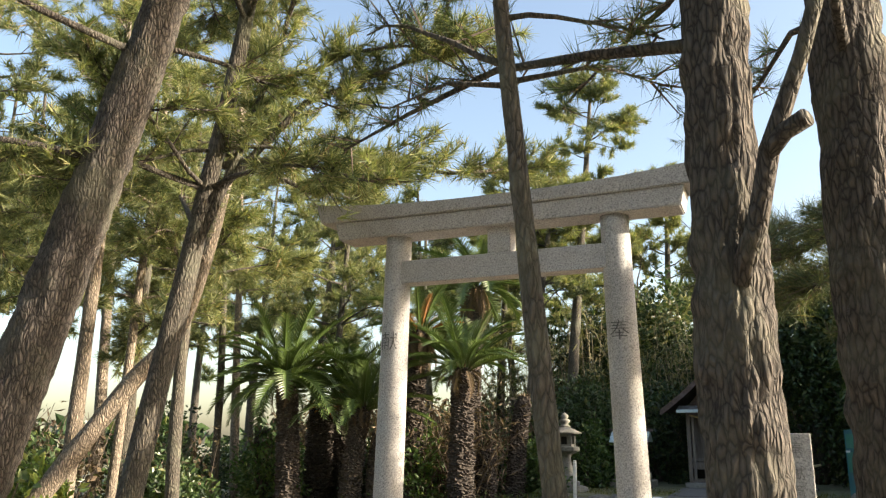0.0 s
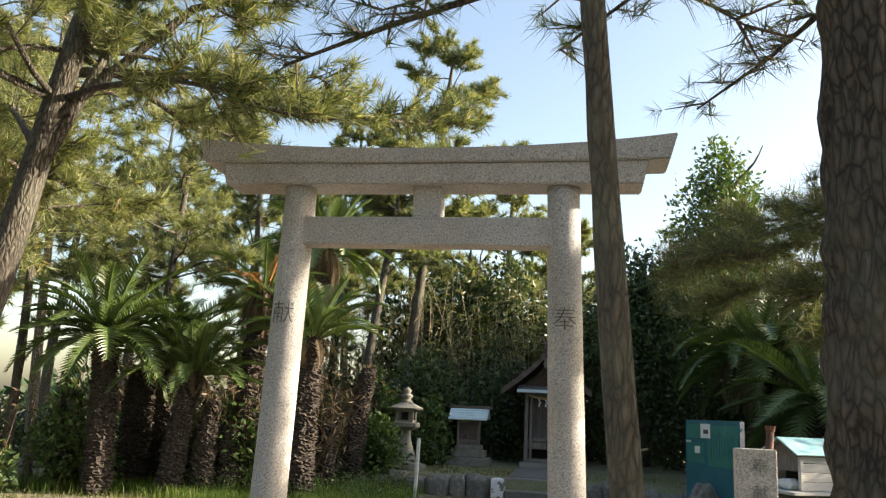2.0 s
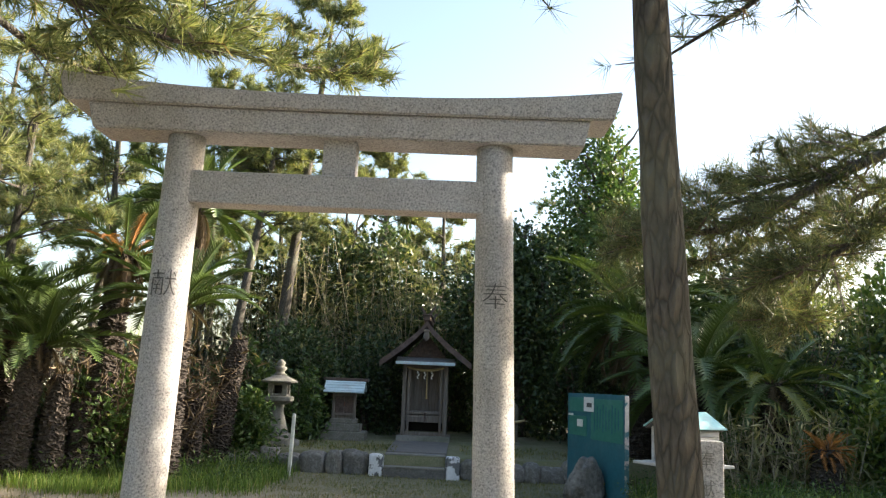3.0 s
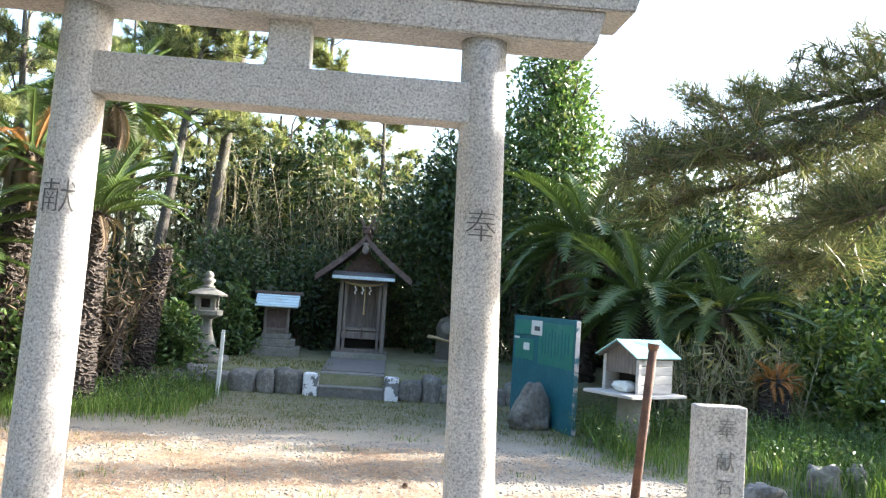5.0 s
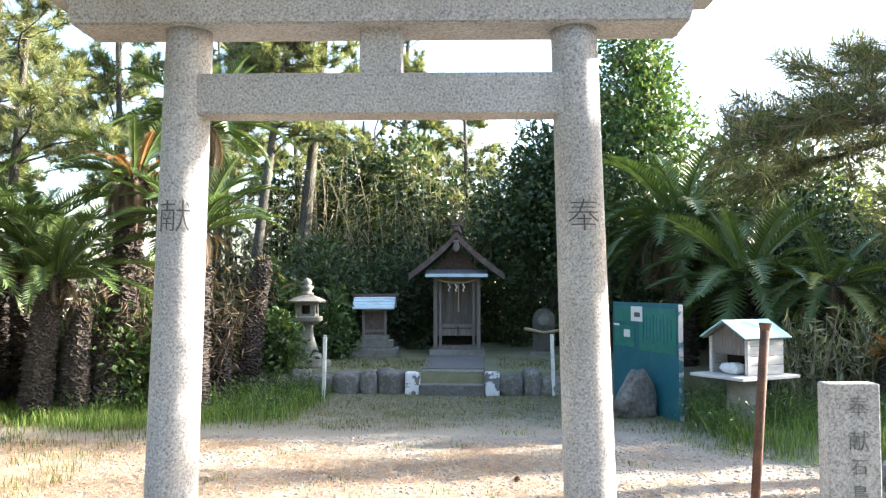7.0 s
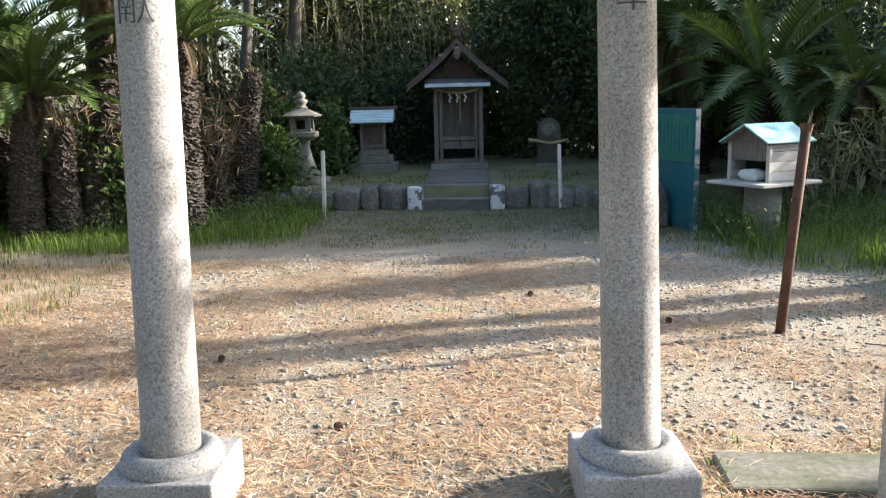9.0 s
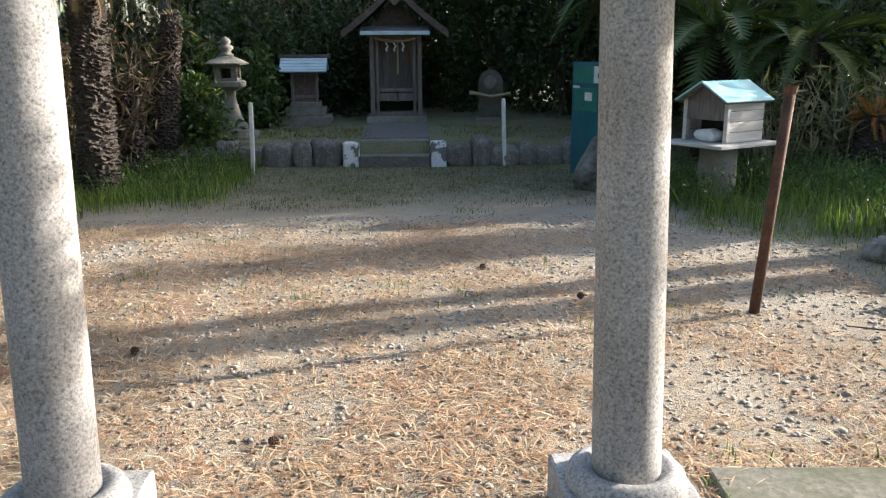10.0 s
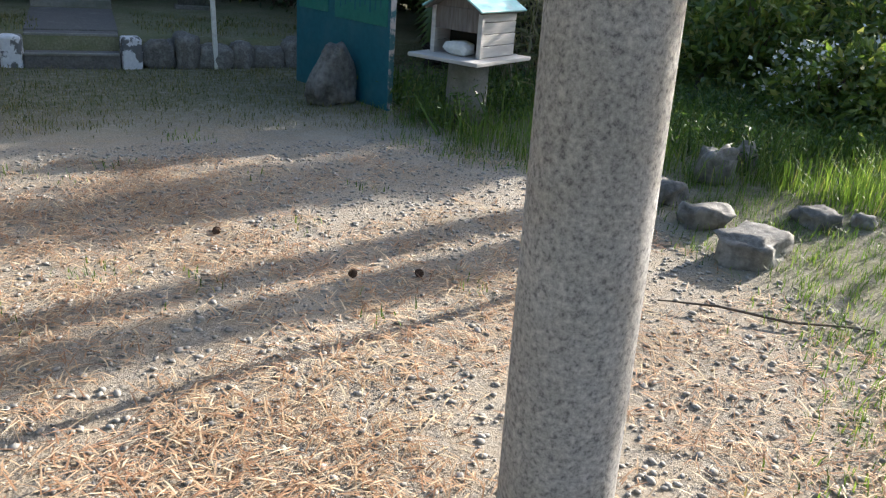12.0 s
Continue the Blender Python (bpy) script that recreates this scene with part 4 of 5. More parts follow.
pine("pine_tree", "curving sunlit pine trunk among thicket", [flat(-5.4, 0.1), (-4.85, 0.5, 0.95), (-4.4, 0.8, 1.75), (-4.0, 1.1, 2.5), (-3.8, 1.4, 4.2), (-3.7, 1.6, 6.5)], [0.11, 0.1, 0.09, 0.08, 0.055, 0.02], 16, 14, (0.7, 1.6), 0.66, bark=BARK_PALE, twigs=12)
ROW = random.Random(21)
for i, (x, y, h, r) in enumerate(((-4.7, 1.9, 6.0, 0.09), (-5.5, 1.1, 7.0, 0.1), (-6.8, 3.2, 7.5, 0.1), (-6.0, 2.2, 7.0, 0.07), (-7.8, 1.0, 8.0, 0.11), (-8.8, 4.6, 8.5, 0.11), (-7.4, 5.8, 7.5, 0.08), (-9.8, 2.4, 8.8, 0.12), (-6.4, -0.8, 7.5, 0.1), (-8.4, -1.8, 8.5, 0.11), (-6.6, 8.0, 7.5, 0.09), (-8.4, 7.6, 8.5, 0.1))):
    dx, dy = ROW.uniform(-0.5, 0.5), ROW.uniform(-0.3, 0.5)
    pine("pine_tree", "slim pine with pale flaking bark in the wood", [flat(x, y), (x + dx * 0.3, y + dy * 0.2, h * 0.3), (x + dx * 0.5, y + dy * 0.7, h * 0.6), (x + dx, y + dy, h)], [r, r * 0.8, r * 0.6, 0.015], 30 + i, 18, (0.8, 2.0), 0.5, shape=TUFT_MID, twigs=9, twig_len=0.5, per_twig=6, bark=BARK_PALE if i % 2 else BARK_YOUNG, scale=1.3, group="slim pines")
# tall pines behind the shrine
for i, (x, y, h, r, lx, fu) in enumerate(((-3.6, 13.8, 10.6, 0.15, 0.9, 0.5), (-4.5, 13.2, 8.0, 0.13, 0.9, 0.5), (-1.7, 17.0, 9.0, 0.14, 0.3, 0.45), (-5.8, 15.0, 9.0, 0.13, 0.4, 0.4), (0.2, 18.0, 7.0, 0.12, -0.2, 0.3))):
    pine("pine_tree", "tall straight pine rising above the shrine thicket", [(x, y, -0.1), (x + lx * 0.35, y, h * 0.35), (x + lx * 0.7, y + 0.2, h * 0.7), (x + lx, y + 0.3, h)], [r, r * 0.8, r * 0.55, 0.02], 60 + i, 40, (0.7, 1.9), fu, shape=TUFT_FAR, twigs=9, twig_len=0.45, per_twig=8, scale=1.0, bark=BARK_YOUNG, needles=NEEDLE, group="tall pines")
far_pine = pine("pine_tree", "distant pine with an open crown", [(-9.0, 11.0, -0.1), (-8.9, 11.0, 2.5), (-8.7, 11.1, 5.0), (-8.6, 11.2, 8.0)], [0.12, 0.1, 0.07, 0.02], 71, 26, (0.8, 2.0), 0.35, shape=TUFT_FAR, twigs=8, twig_len=0.5, per_twig=7, scale=1.1, bark=BARK_YOUNG, group="distant pines")
# Copies south of y = -5 are unseen, added to cut sky light.
for x, y, s in ((-7.0, 13.5, 1.0), (-10.5, 8.0, 0.9), (-12.0, 12.5, 1.1), (-6.0, 17.0, 1.05), (-9.5, 17.5, 1.15), (-14.0, 6.0, 1.1), (-13.5, 18.0, 1.2), (-15.0, 1.5, 1.1), (-11.0, 4.8, 1.0), (-10.5, -3.0, 1.1), (-5.0, 21.0, 1.1), (-1.0, 23.0, 1.0), (4.0, 22.0, 1.0), (-18.0, 10.0, 1.2), (-17.0, 16.0, 1.2), (4.0, -8.2, 1.0), (0.0, -9.6, 1.1), (-4.0, -8.6, 1.0), (7.0, -6.4, 1.0), (3.2, -12.0, 1.2), (-7.0, -6.0, 1.1), (9.0, -10.0, 1.1), (-2.0, -13.0, 1.2), (5.0, -5.2, 0.9), (-10.0, -10.0, 1.2)):
    copy_thing(far_pine, Matrix.Translation((x, y, -0.1)) @ Matrix.Rotation(ROW.uniform(0, 6.28), 4, "Z") @ Matrix.Scale(s, 4))
# pines on the sunny side
side_pine = pine("pine_tree", "tall bare-stemmed pine beside the clearing", [(9.5, 4.75, 0.0), (9.6, 4.75, 2.5), (9.6, 4.85, 5.0), (9.5, 4.85, 9.0)], [0.17, 0.15, 0.12, 0.03], 81, 10, (0.8, 1.8), 0.6, shape=TUFT_FAR, twigs=4, twig_len=0.55, per_twig=4, group="clearing pines")
for x, y, s in SIDE_PINES:
    copy_thing(side_pine, Matrix.Translation((x, y, 0.0)) @ Matrix.Rotation(ROW.uniform(0, 6.28), 4, "Z") @ Matrix.Scale(s, 4))
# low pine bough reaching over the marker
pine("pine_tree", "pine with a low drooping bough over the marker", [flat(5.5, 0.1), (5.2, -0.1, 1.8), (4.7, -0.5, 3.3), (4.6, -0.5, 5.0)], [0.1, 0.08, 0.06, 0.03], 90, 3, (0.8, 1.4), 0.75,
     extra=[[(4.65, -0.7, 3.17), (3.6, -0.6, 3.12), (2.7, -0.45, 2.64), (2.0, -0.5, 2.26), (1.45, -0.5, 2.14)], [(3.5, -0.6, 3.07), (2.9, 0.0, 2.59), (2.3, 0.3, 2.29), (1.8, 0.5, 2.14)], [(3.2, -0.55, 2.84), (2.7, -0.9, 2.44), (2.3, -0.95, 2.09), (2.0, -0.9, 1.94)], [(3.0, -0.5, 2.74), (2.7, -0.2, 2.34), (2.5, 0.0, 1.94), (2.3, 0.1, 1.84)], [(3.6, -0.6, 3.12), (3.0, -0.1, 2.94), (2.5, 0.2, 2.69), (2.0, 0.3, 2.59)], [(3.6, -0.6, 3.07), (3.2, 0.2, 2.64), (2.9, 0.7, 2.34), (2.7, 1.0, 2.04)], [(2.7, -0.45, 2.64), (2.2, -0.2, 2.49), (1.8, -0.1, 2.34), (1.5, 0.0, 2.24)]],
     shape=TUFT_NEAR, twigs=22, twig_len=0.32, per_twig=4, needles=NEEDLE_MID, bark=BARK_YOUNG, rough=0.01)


# cycads
def frond_mesh(name, length, curve, seed, material, pairs=26):
    rng = np.random.default_rng(seed)
    V, F = [], []
    th, p, prev = 0.0, np.zeros(3), None
    n = pairs
    for i in range(n):
        u = i / (n - 1)
        d = np.array([math.cos(th), 0, math.sin(th)])
        upv = np.array([-math.sin(th), 0, math.cos(th)])
        w = 0.011 * (1 - 0.75 * u)
        k = len(V)
        V += [p + np.array([0, w, 0]), p - np.array([0, w, 0]), p - upv * w * 1.4]
        if prev is not None:
            for a, b in ((0, 1), (1, 2), (2, 0)):
                F.append((prev + a, prev + b, k + b, k + a))
        before, prev = (k if prev is None else prev), k
        if u > 0.1:
            ll = length * 0.15 * (0.35 + math.sin(math.pi * min(1, u * 0.95 + 0.03)) * 0.85)
            for s in (-1, 1):
                q = unit(d * 0.75 + np.array([0, s * 0.95, 0]) + upv * 0.4 + rng.normal(size=3) * 0.06)
                m = len(V)
                V += [p + q * ll * 0.6 + d * length * 0.006, p + q * ll - upv * ll * 0.1, p + q * ll * 0.55 - d * length * 0.014]
                o = 0 if s > 0 else 1
                F.append((before + o, k + o, m, m + 1, m + 2))
        p = p + d * length / n
        th -= curve / n
    me = mesh_of(name, np.array(V), F)
    me.materials.append(material)
    return me


FRONDS = {k: [frond_mesh("frond", 1.0, c, 5 + i, mt) for i, c in enumerate((0.7, 1.1, 1.5))] for k, mt in (("green", FROND), ("pale", FROND_PALE), ("dry", FROND_DRY), ("dead", DRY_LEAF))}


def cycad_trunk(h, r, lean, seed):
    """Stout stem covered in spiralled leaf stubs."""
    bm = bmesh.new()
    seg, n = 40, max(20, int(h * 55))
    rnd = random.Random(seed)
    rings = []
    for i in range(n + 1):
        u = i / n
        z = -0.06 + (h + 0.06) * u
        taper = r * (1.05 - 0.25 * u if u < 0.93 else 0.8 - 2.5 * (u - 0.93))
        ring = []
        for k in range(seg):
            a = 2 * math.pi * k / seg
            stub = rnd.random() ** 2
            q = taper * (0.9 + 0.34 * stub + 0.12 * noise.noise(Vector((math.cos(a) * 2, math.sin(a) * 2, z * 5 + seed))))
            c = lean * u * u
            ring.append(bm.verts.new((q * math.cos(a) + c * h, q * math.sin(a), z)))
        rings.append(ring)
    for a, c in zip(rings, rings[1:]):
        for k in range(seg):
            bm.faces.new((a[k], a[(k + 1) % seg], c[(k + 1) % seg], c[k]))
    bm.faces.new(rings[-1])
    return bm


def cycad(at, h, r, seed, sets, label, lean=0.0, turn=0.0, group="cycads"):
    """sets: (kind, count, length, lowest, highest pitch in degrees)."""
    rnd = random.Random(seed)
    t = thing("cycad", label, "cycad", at, turn, group=group)
    part("trunk", cycad_trunk(h, r, lean, seed), CYCAD_BARK, t)
    top = Vector((lean * h, 0, h))
    bm = bmesh.new()
    for k in range(14):
        a, e = rnd.uniform(0, 6.28), rnd.uniform(0.2, 1.4)
        d = Vector((math.cos(a) * math.cos(e), math.sin(a) * math.cos(e), math.sin(e)))
        b0 = top + Vector((d.x, d.y, 0)) * r * 0.5
        tube([b0, b0 + d * r * 0.55], [0.016, 0.003], 4, bm=bm)
    part("crown_bud", bm, DRY_LEAF, t)
    for kind, count, length, lo, hi in sets:
        for k in range(count):
            u = (k + rnd.random()) / count
            f = new("frond", FRONDS[kind][rnd.randrange(3)])
            f.parent = t
            pitch = radians(lo + (hi - lo) * u)
            a = k * 2.399 + rnd.uniform(-0.25, 0.25)
            f.matrix_basis = Matrix.Translation(top + Vector((math.cos(a), math.sin(a), 0)) * r * 0.45 + Vector((0, 0, -0.06 * (1 - u)))) @ Matrix.Rotation(a, 4, "Z") @ Matrix.Rotation(-pitch, 4, "Y") @ Matrix.Rotation(rnd.uniform(-0.3, 0.3), 4, "X") @ Matrix.Scale(length * rnd.uniform(0.8, 1.12), 4)
    return t


cycad((-5.95, 5.88, 0), 2.28, 0.19, 1, [("green", 50, 1.42, -12, 80), ("dead", 6, 0.6, -70, -40)], "tall cycad with a full green crown", lean=-0.07)
cycad((-3.24, 6.7, 0), 2.4, 0.2, 2, [("green", 30, 1.3, 25, 82), ("dead", 26, 0.5, -85, -15)], "tall cycad with upright fronds and dry skirt", lean=0.02)
cycad((-4.38, 7.15, 0), 3.13, 0.2, 3, [("green", 14, 1.1, 10, 75), ("dry", 7, 0.8, 30, 80), ("dead", 44, 0.7, -88, -40)], "tall cycad with orange dry fronds and dead skirt", lean=0.05)
cycad((-4.0, 8.8, 0), 4.2, 0.2, 13, [("green", 30, 1.5, 0, 75), ("dead", 20, 0.9, -85, -50)], "very tall old cycad crown above the others", lean=0.04)
cycad((-5.12, 6.43, 0), 1.8, 0.18, 4, [("green", 32, 1.3, 8, 80), ("dead", 12, 0.5, -80, -35)], "short cycad with sparse upright fronds", lean=0.12)
cycad((-5.9, 7.4, 0), 2.3, 0.18, 22, [("green", 34, 1.4, 0, 78), ("dead", 14, 0.7, -80, -35)], "cycad with full crown among the others", lean=0.05)
cycad((-4.75, 6.65, 0), 1.4, 0.17, 20, [("dead", 8, 0.3, -80, -45)], "dark bare cycad stem beside another", lean=0.05)
cycad((-3.14, 8.95, 0), 2.06, 0.17, 5, [], "bare cycad stem without fronds", lean=0.1)
cycad((-3.32, 7.99, 0), 1.12, 0.18, 6, [], "short bare cycad stump")
cycad((-4.49, 6.95, 0), 1.08, 0.17, 7, [("dead", 6, 0.3, -70, -20)], "short cycad stump with dry remains")
cycad((-6.1, 6.98, 0), 1.8, 0.24, 8, [("dry", 26, 0.26, 0, 80), ("dead", 8, 0.5, -80, -40)], "cut-back cycad stem with reddish stubs")
cycad((-6.7, 6.3, 0), 1.4, 0.17, 14, [("dead", 9, 0.5, -80, -30)], "dark cycad stem without green fronds", lean=-0.1)
# cycads on the sunny side
cycad((3.8, 10.2, 0), 2.8, 0.24, 15, [("green", 44, 1.9, -30, 75), ("dead", 26, 1.3, -75, -25)], "large cycad with long drooping fronds")
cycad((4.4, 8.7, 0), 1.8, 0.24, 16, [("green", 46, 1.7, -25, 75)], "spreading dark green cycad behind the board")
cycad((5.3, 7.9, 0), 1.7, 0.22, 17, [("pale", 10, 1.0, -30, 45), ("green", 22, 1.2, -30, 60), ("dead", 10, 0.9, -70, -30)], "cycad with a few sunlit yellow-green fronds")
cycad((5.45, 6.55, 0.1), 0.75, 0.2, 18, [("dry", 60, 0.3, -20, 85)], "low stump with a ball of reddish dry fronds")


# shrubs
def leaf_shape(length, width, seed=0):
    v = np.array([(0, 0, 0), (0.45, -0.5 * width / length, 0.06), (1, 0, -0.06), (0.45, 0.5 * width / length, 0.06)]) * length
    return [(v, np.array([(0, 1, 2), (0, 2, 3)]))]


def leaf_cloud(centre, size, lumps, leaves, shape, rng, shell=0.55):
    c = unit(rng.normal(size=(lumps, 3))) * (rng.random((lumps, 1)) ** 0.45) * 0.72
    c[:, 2] = np.abs(c[:, 2]) * 1.2 - 0.25
    k = rng.integers(0, lumps, leaves)
    d = unit(rng.normal(size=(leaves, 3)))
    rad = rng.uniform(0.2, 0.42, lumps)[k][:, None] * (shell + (1 - shell) * rng.random((leaves, 1)))
    p = (c[k] + d * rad) * np.array(size) + np.array(centre)
    p = p + 0.05 * rng.normal(size=p.shape)
    keep = p[:, 2] > -0.02
    p, d = p[keep], d[keep]
    dirs = d + rng.normal(size=d.shape) * 0.8 + np.array([0, 0, -0.15])
    return scatter(p, basis_for(dirs, rng), rng.uniform(0.7, 1.3, len(p)), shape, rng)


BROAD = leaf_shape(0.125, 0.062)
SMALL = leaf_shape(0.1, 0.052)
LARGE = leaf_shape(0.17, 0.085)
HUGE = leaf_shape(0.34, 0.19)
SLIM = leaf_shape(0.2, 0.03)


def shrub(at, size, seed, leaves=5000, material=None, shape=None, label="dense evergreen shrub with small dark leaves", lumps=26, stems=7, name="shrub", group="shrubs"):
    rng = np.random.default_rng(seed)
    t = thing(name, label, "shrub", at, group=group)
    for _ in range(stems):
        a = rng.uniform(0, 6.28)
        e = np.array([math.cos(a) * size[0] * 0.6, math.sin(a) * size[1] * 0.6, size[2] * rng.uniform(0.5, 1.0)])
        part("stem", tube([(e[0] * 0.1, e[1] * 0.1, -0.05), e * np.array([0.35, 0.35, 0.5]), e], [0.03, 0.02, 0.006], 5), TWIG, t)
    part("leaves", mesh_of("leaves", *leaf_cloud((0, 0, size[2] * 0.42), size, lumps, leaves, shape or SMALL, rng)), material or LEAF, t)
    return t


SHRUBS = [
    # behind the lantern and shrines
    ((-3.3, 10.4, 0), (1.0, 0.8, 1.7), 5000, LEAF, BROAD), ((-2.4, 11.7, 0.3), (1.1, 0.8, 2.0), 5000, LEAF, BROAD), ((-4.6, 10.0, 0), (1.2, 0.9, 2.0), 4500, LEAF, SMALL),
    ((-1.2, 13.0, 0.3), (1.3, 0.9, 2.2), 5000, LEAF, SMALL), ((0.3, 13.7, 0.3), (1.3, 0.8, 2.6), 5000, LEAF, SMALL), ((-2.8, 13.2, 0.2), (1.3, 0.9, 2.6), 5000, LEAF, SMALL),
    ((1.9, 13.3, 0.3), (1.3, 1.0, 3.6), 7000, LEAF, SMALL), ((3.1, 12.3, 0.2), (1.4, 1.2, 4.0), 8000, LEAF, SMALL), ((1.3, 14.6, 0.2), (1.6, 1.0, 4.6), 7000, LEAF, SMALL), ((4.6, 12.6, 0.0), (1.6, 1.4, 3.6), 7000, LEAF, BROAD),
    ((-1.0, 15.2, 0), (1.9, 1.2, 4.4), 7000, LEAF, LARGE), ((-3.6, 15.6, 0), (2.0, 1.2, 4.2), 7000, LEAF, LARGE), ((-6.2, 15.0, 0), (2.0, 1.2, 3.6), 6000, LEAF, LARGE), ((1.6, 16.6, 0), (2.0, 1.2, 4.6), 7000, LEAF, LARGE), ((4.2, 15.6, 0), (2.2, 1.4, 4.6), 7000, LEAF, LARGE), ((6.6, 14.0, 0), (2.0, 1.4, 3.8), 6000, LEAF, LARGE), ((9.4, 13.0, 0), (2.4, 1.6, 3.4), 6000, LEAF, LARGE), ((12.0, 10.0, 0), (2.2, 1.8, 3.0), 5000, LEAF, LARGE),
    ((-9.0, 20.0, 0), (3.2, 2.0, 3.6), 4500, LEAF, HUGE), ((-3.0, 20.5, 0), (3.2, 2.0, 4.6), 5000, LEAF, HUGE), ((2.0, 21.0, 0), (3.2, 2.0, 4.8), 5000, LEAF, HUGE), ((7.5, 19.0, 0), (3.4, 2.0, 4.4), 5000, LEAF, HUGE), ((13.0, 16.0, 0), (3.4, 2.4, 4.0), 5000, LEAF, HUGE), ((16.0, 9.5, 0), (3.0, 3.0, 3.2), 4500, LEAF, HUGE), ((17.0, 3.0, 0), (3.0, 3.2, 2.4), 4500, LEAF, HUGE),
    ((6.4, 12.0, 0), (1.6, 1.3, 4.6), 7000, LEAF, LARGE), ((8.8, 11.0, 0), (1.7, 1.3, 4.0), 7000, LEAF_BRIGHT, LARGE), ((11.0, 12.6, 0), (2.0, 1.6, 4.6), 6000, LEAF, LARGE), ((8.0, 14.8, 0), (2.4, 1.6, 5.0), 7000, LEAF_BRIGHT, LARGE), ((5.6, 10.4, 0), (1.2, 1.0, 3.2), 5000, LEAF, LARGE),
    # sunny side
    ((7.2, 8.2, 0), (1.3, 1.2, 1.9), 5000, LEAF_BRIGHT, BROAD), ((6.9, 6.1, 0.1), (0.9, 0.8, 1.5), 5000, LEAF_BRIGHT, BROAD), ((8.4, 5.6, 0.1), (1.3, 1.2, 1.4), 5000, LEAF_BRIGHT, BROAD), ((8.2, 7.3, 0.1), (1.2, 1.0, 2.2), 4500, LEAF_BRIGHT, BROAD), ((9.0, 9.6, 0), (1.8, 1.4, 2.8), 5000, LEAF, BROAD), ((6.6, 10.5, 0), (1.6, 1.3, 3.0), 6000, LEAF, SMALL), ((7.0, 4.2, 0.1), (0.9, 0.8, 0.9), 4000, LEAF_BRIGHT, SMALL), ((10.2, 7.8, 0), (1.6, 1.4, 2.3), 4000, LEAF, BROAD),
    # among the cycads
    ((-2.95, 9.3, 0), (0.75, 0.6, 1.2), 3000, LEAF_MID, SMALL), ((-4.3, 7.3, 0), (0.8, 0.7, 1.5), 2600, LEAF_MID, SMALL), ((-5.2, 7.8, 0), (0.9, 0.7, 1.4), 2600, LEAF, SMALL), ((-6.6, 6.2, 0), (0.9, 0.8, 1.2), 2600, LEAF_MID, SMALL), ((-2.3, 10.9, 0.2), (0.6, 0.5, 1.3), 2500, LEAF_MID, SMALL),
    # behind the path's start, unseen, added to block sky light on the gate
    ((-6.0, -12.0, -0.5), (3.2, 2.0, 4.0), 4000, LEAF, HUGE), ((0.5, -14.0, -0.5), (3.4, 2.0, 4.4), 4000, LEAF, HUGE), ((7.0, -12.0, -0.5), (3.2, 2.2, 4.2), 4000, LEAF, HUGE), ((12.0, -7.5, -0.4), (2.6, 2.4, 3.6), 4000, LEAF, HUGE), ((-11.0, -6.0, -0.3), (2.6, 2.4, 3.4), 4000, LEAF, HUGE),
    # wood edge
    # The shrub at (9.6, 2.9) is unseen, added to shade the ground.
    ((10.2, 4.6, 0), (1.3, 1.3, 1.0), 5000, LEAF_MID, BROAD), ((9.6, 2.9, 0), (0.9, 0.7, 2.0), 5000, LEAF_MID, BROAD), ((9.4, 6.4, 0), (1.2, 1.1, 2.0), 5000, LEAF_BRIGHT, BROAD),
    ((-5.6, 8.6, 0), (1.1, 0.9, 1.6), 4500, LEAF, SMALL), ((-7.4, 8.4, 0), (1.4, 1.0, 1.7), 4500, LEAF, SMALL), ((-8.6, 5.8, 0), (1.4, 1.1, 1.5), 4000, LEAF, SMALL), ((-7.2, 1.4, 0), (1.3, 1.1, 1.2), 4000, LEAF, SMALL), ((-9.6, 3.4, 0), (1.5, 1.2, 1.6), 4000, LEAF, SMALL), ((-5.6, 0.4, 0), (0.9, 0.8, 0.9), 3000, LEAF_BRIGHT, BROAD), ((-11.0, 10.0, 0), (2.2, 1.6, 2.0), 4000, LEAF, SMALL), ((-9.0, 13.5, 0), (2.4, 1.6, 2.2), 4000, LEAF, SMALL), ((-5.8, 12.0, 0), (1.8, 1.2, 2.4), 5000, LEAF, SMALL), ((-6.2, 3.2, 0), (1.0, 0.9, 0.9), 3000, LEAF, SMALL),
]
for i, (at, size, n, mt, sh) in enumerate(SHRUBS):
    if at[0] < -5 and at[1] > 8:
        size = (size[0], size[1], size[2] * 0.6)
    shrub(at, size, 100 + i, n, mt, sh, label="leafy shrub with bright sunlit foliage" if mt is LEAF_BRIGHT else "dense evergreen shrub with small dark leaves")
shrub((-1.75, -1.4, 0), (0.3, 0.28, 0.75), 140, 260, LEAF_BRIGHT, BROAD, "young shrub with fresh green leaves", 10, 4)


# Leaves take the sunlit colour, since neighbouring shrubs keep the sun off.
for at, size, seed, lab in (((6.6, 4.6, 0.1), (0.8, 0.7, 0.8), 150, "low shrub dotted with small white flowers"), ((7.9, 4.9, 0.1), (1.0, 0.9, 1.2), 151, "leafy shrub dotted with small white flowers")):
    fs = shrub(at, size, seed, 3600, LEAF_BRIGHT, SMALL, lab)
    blooms = part("flowers", mesh_of("flowers", *leaf_cloud((0, 0, size[2] * 0.45), (size[0] * 1.08, size[1] * 1.08, size[2] * 1.06), 20, 800, leaf_shape(0.045, 0.04), np.random.default_rng(seed), 0.9)), PAPER, fs, "small white blossoms")
    tagged(blooms, "small white blossoms", kind="stuff")


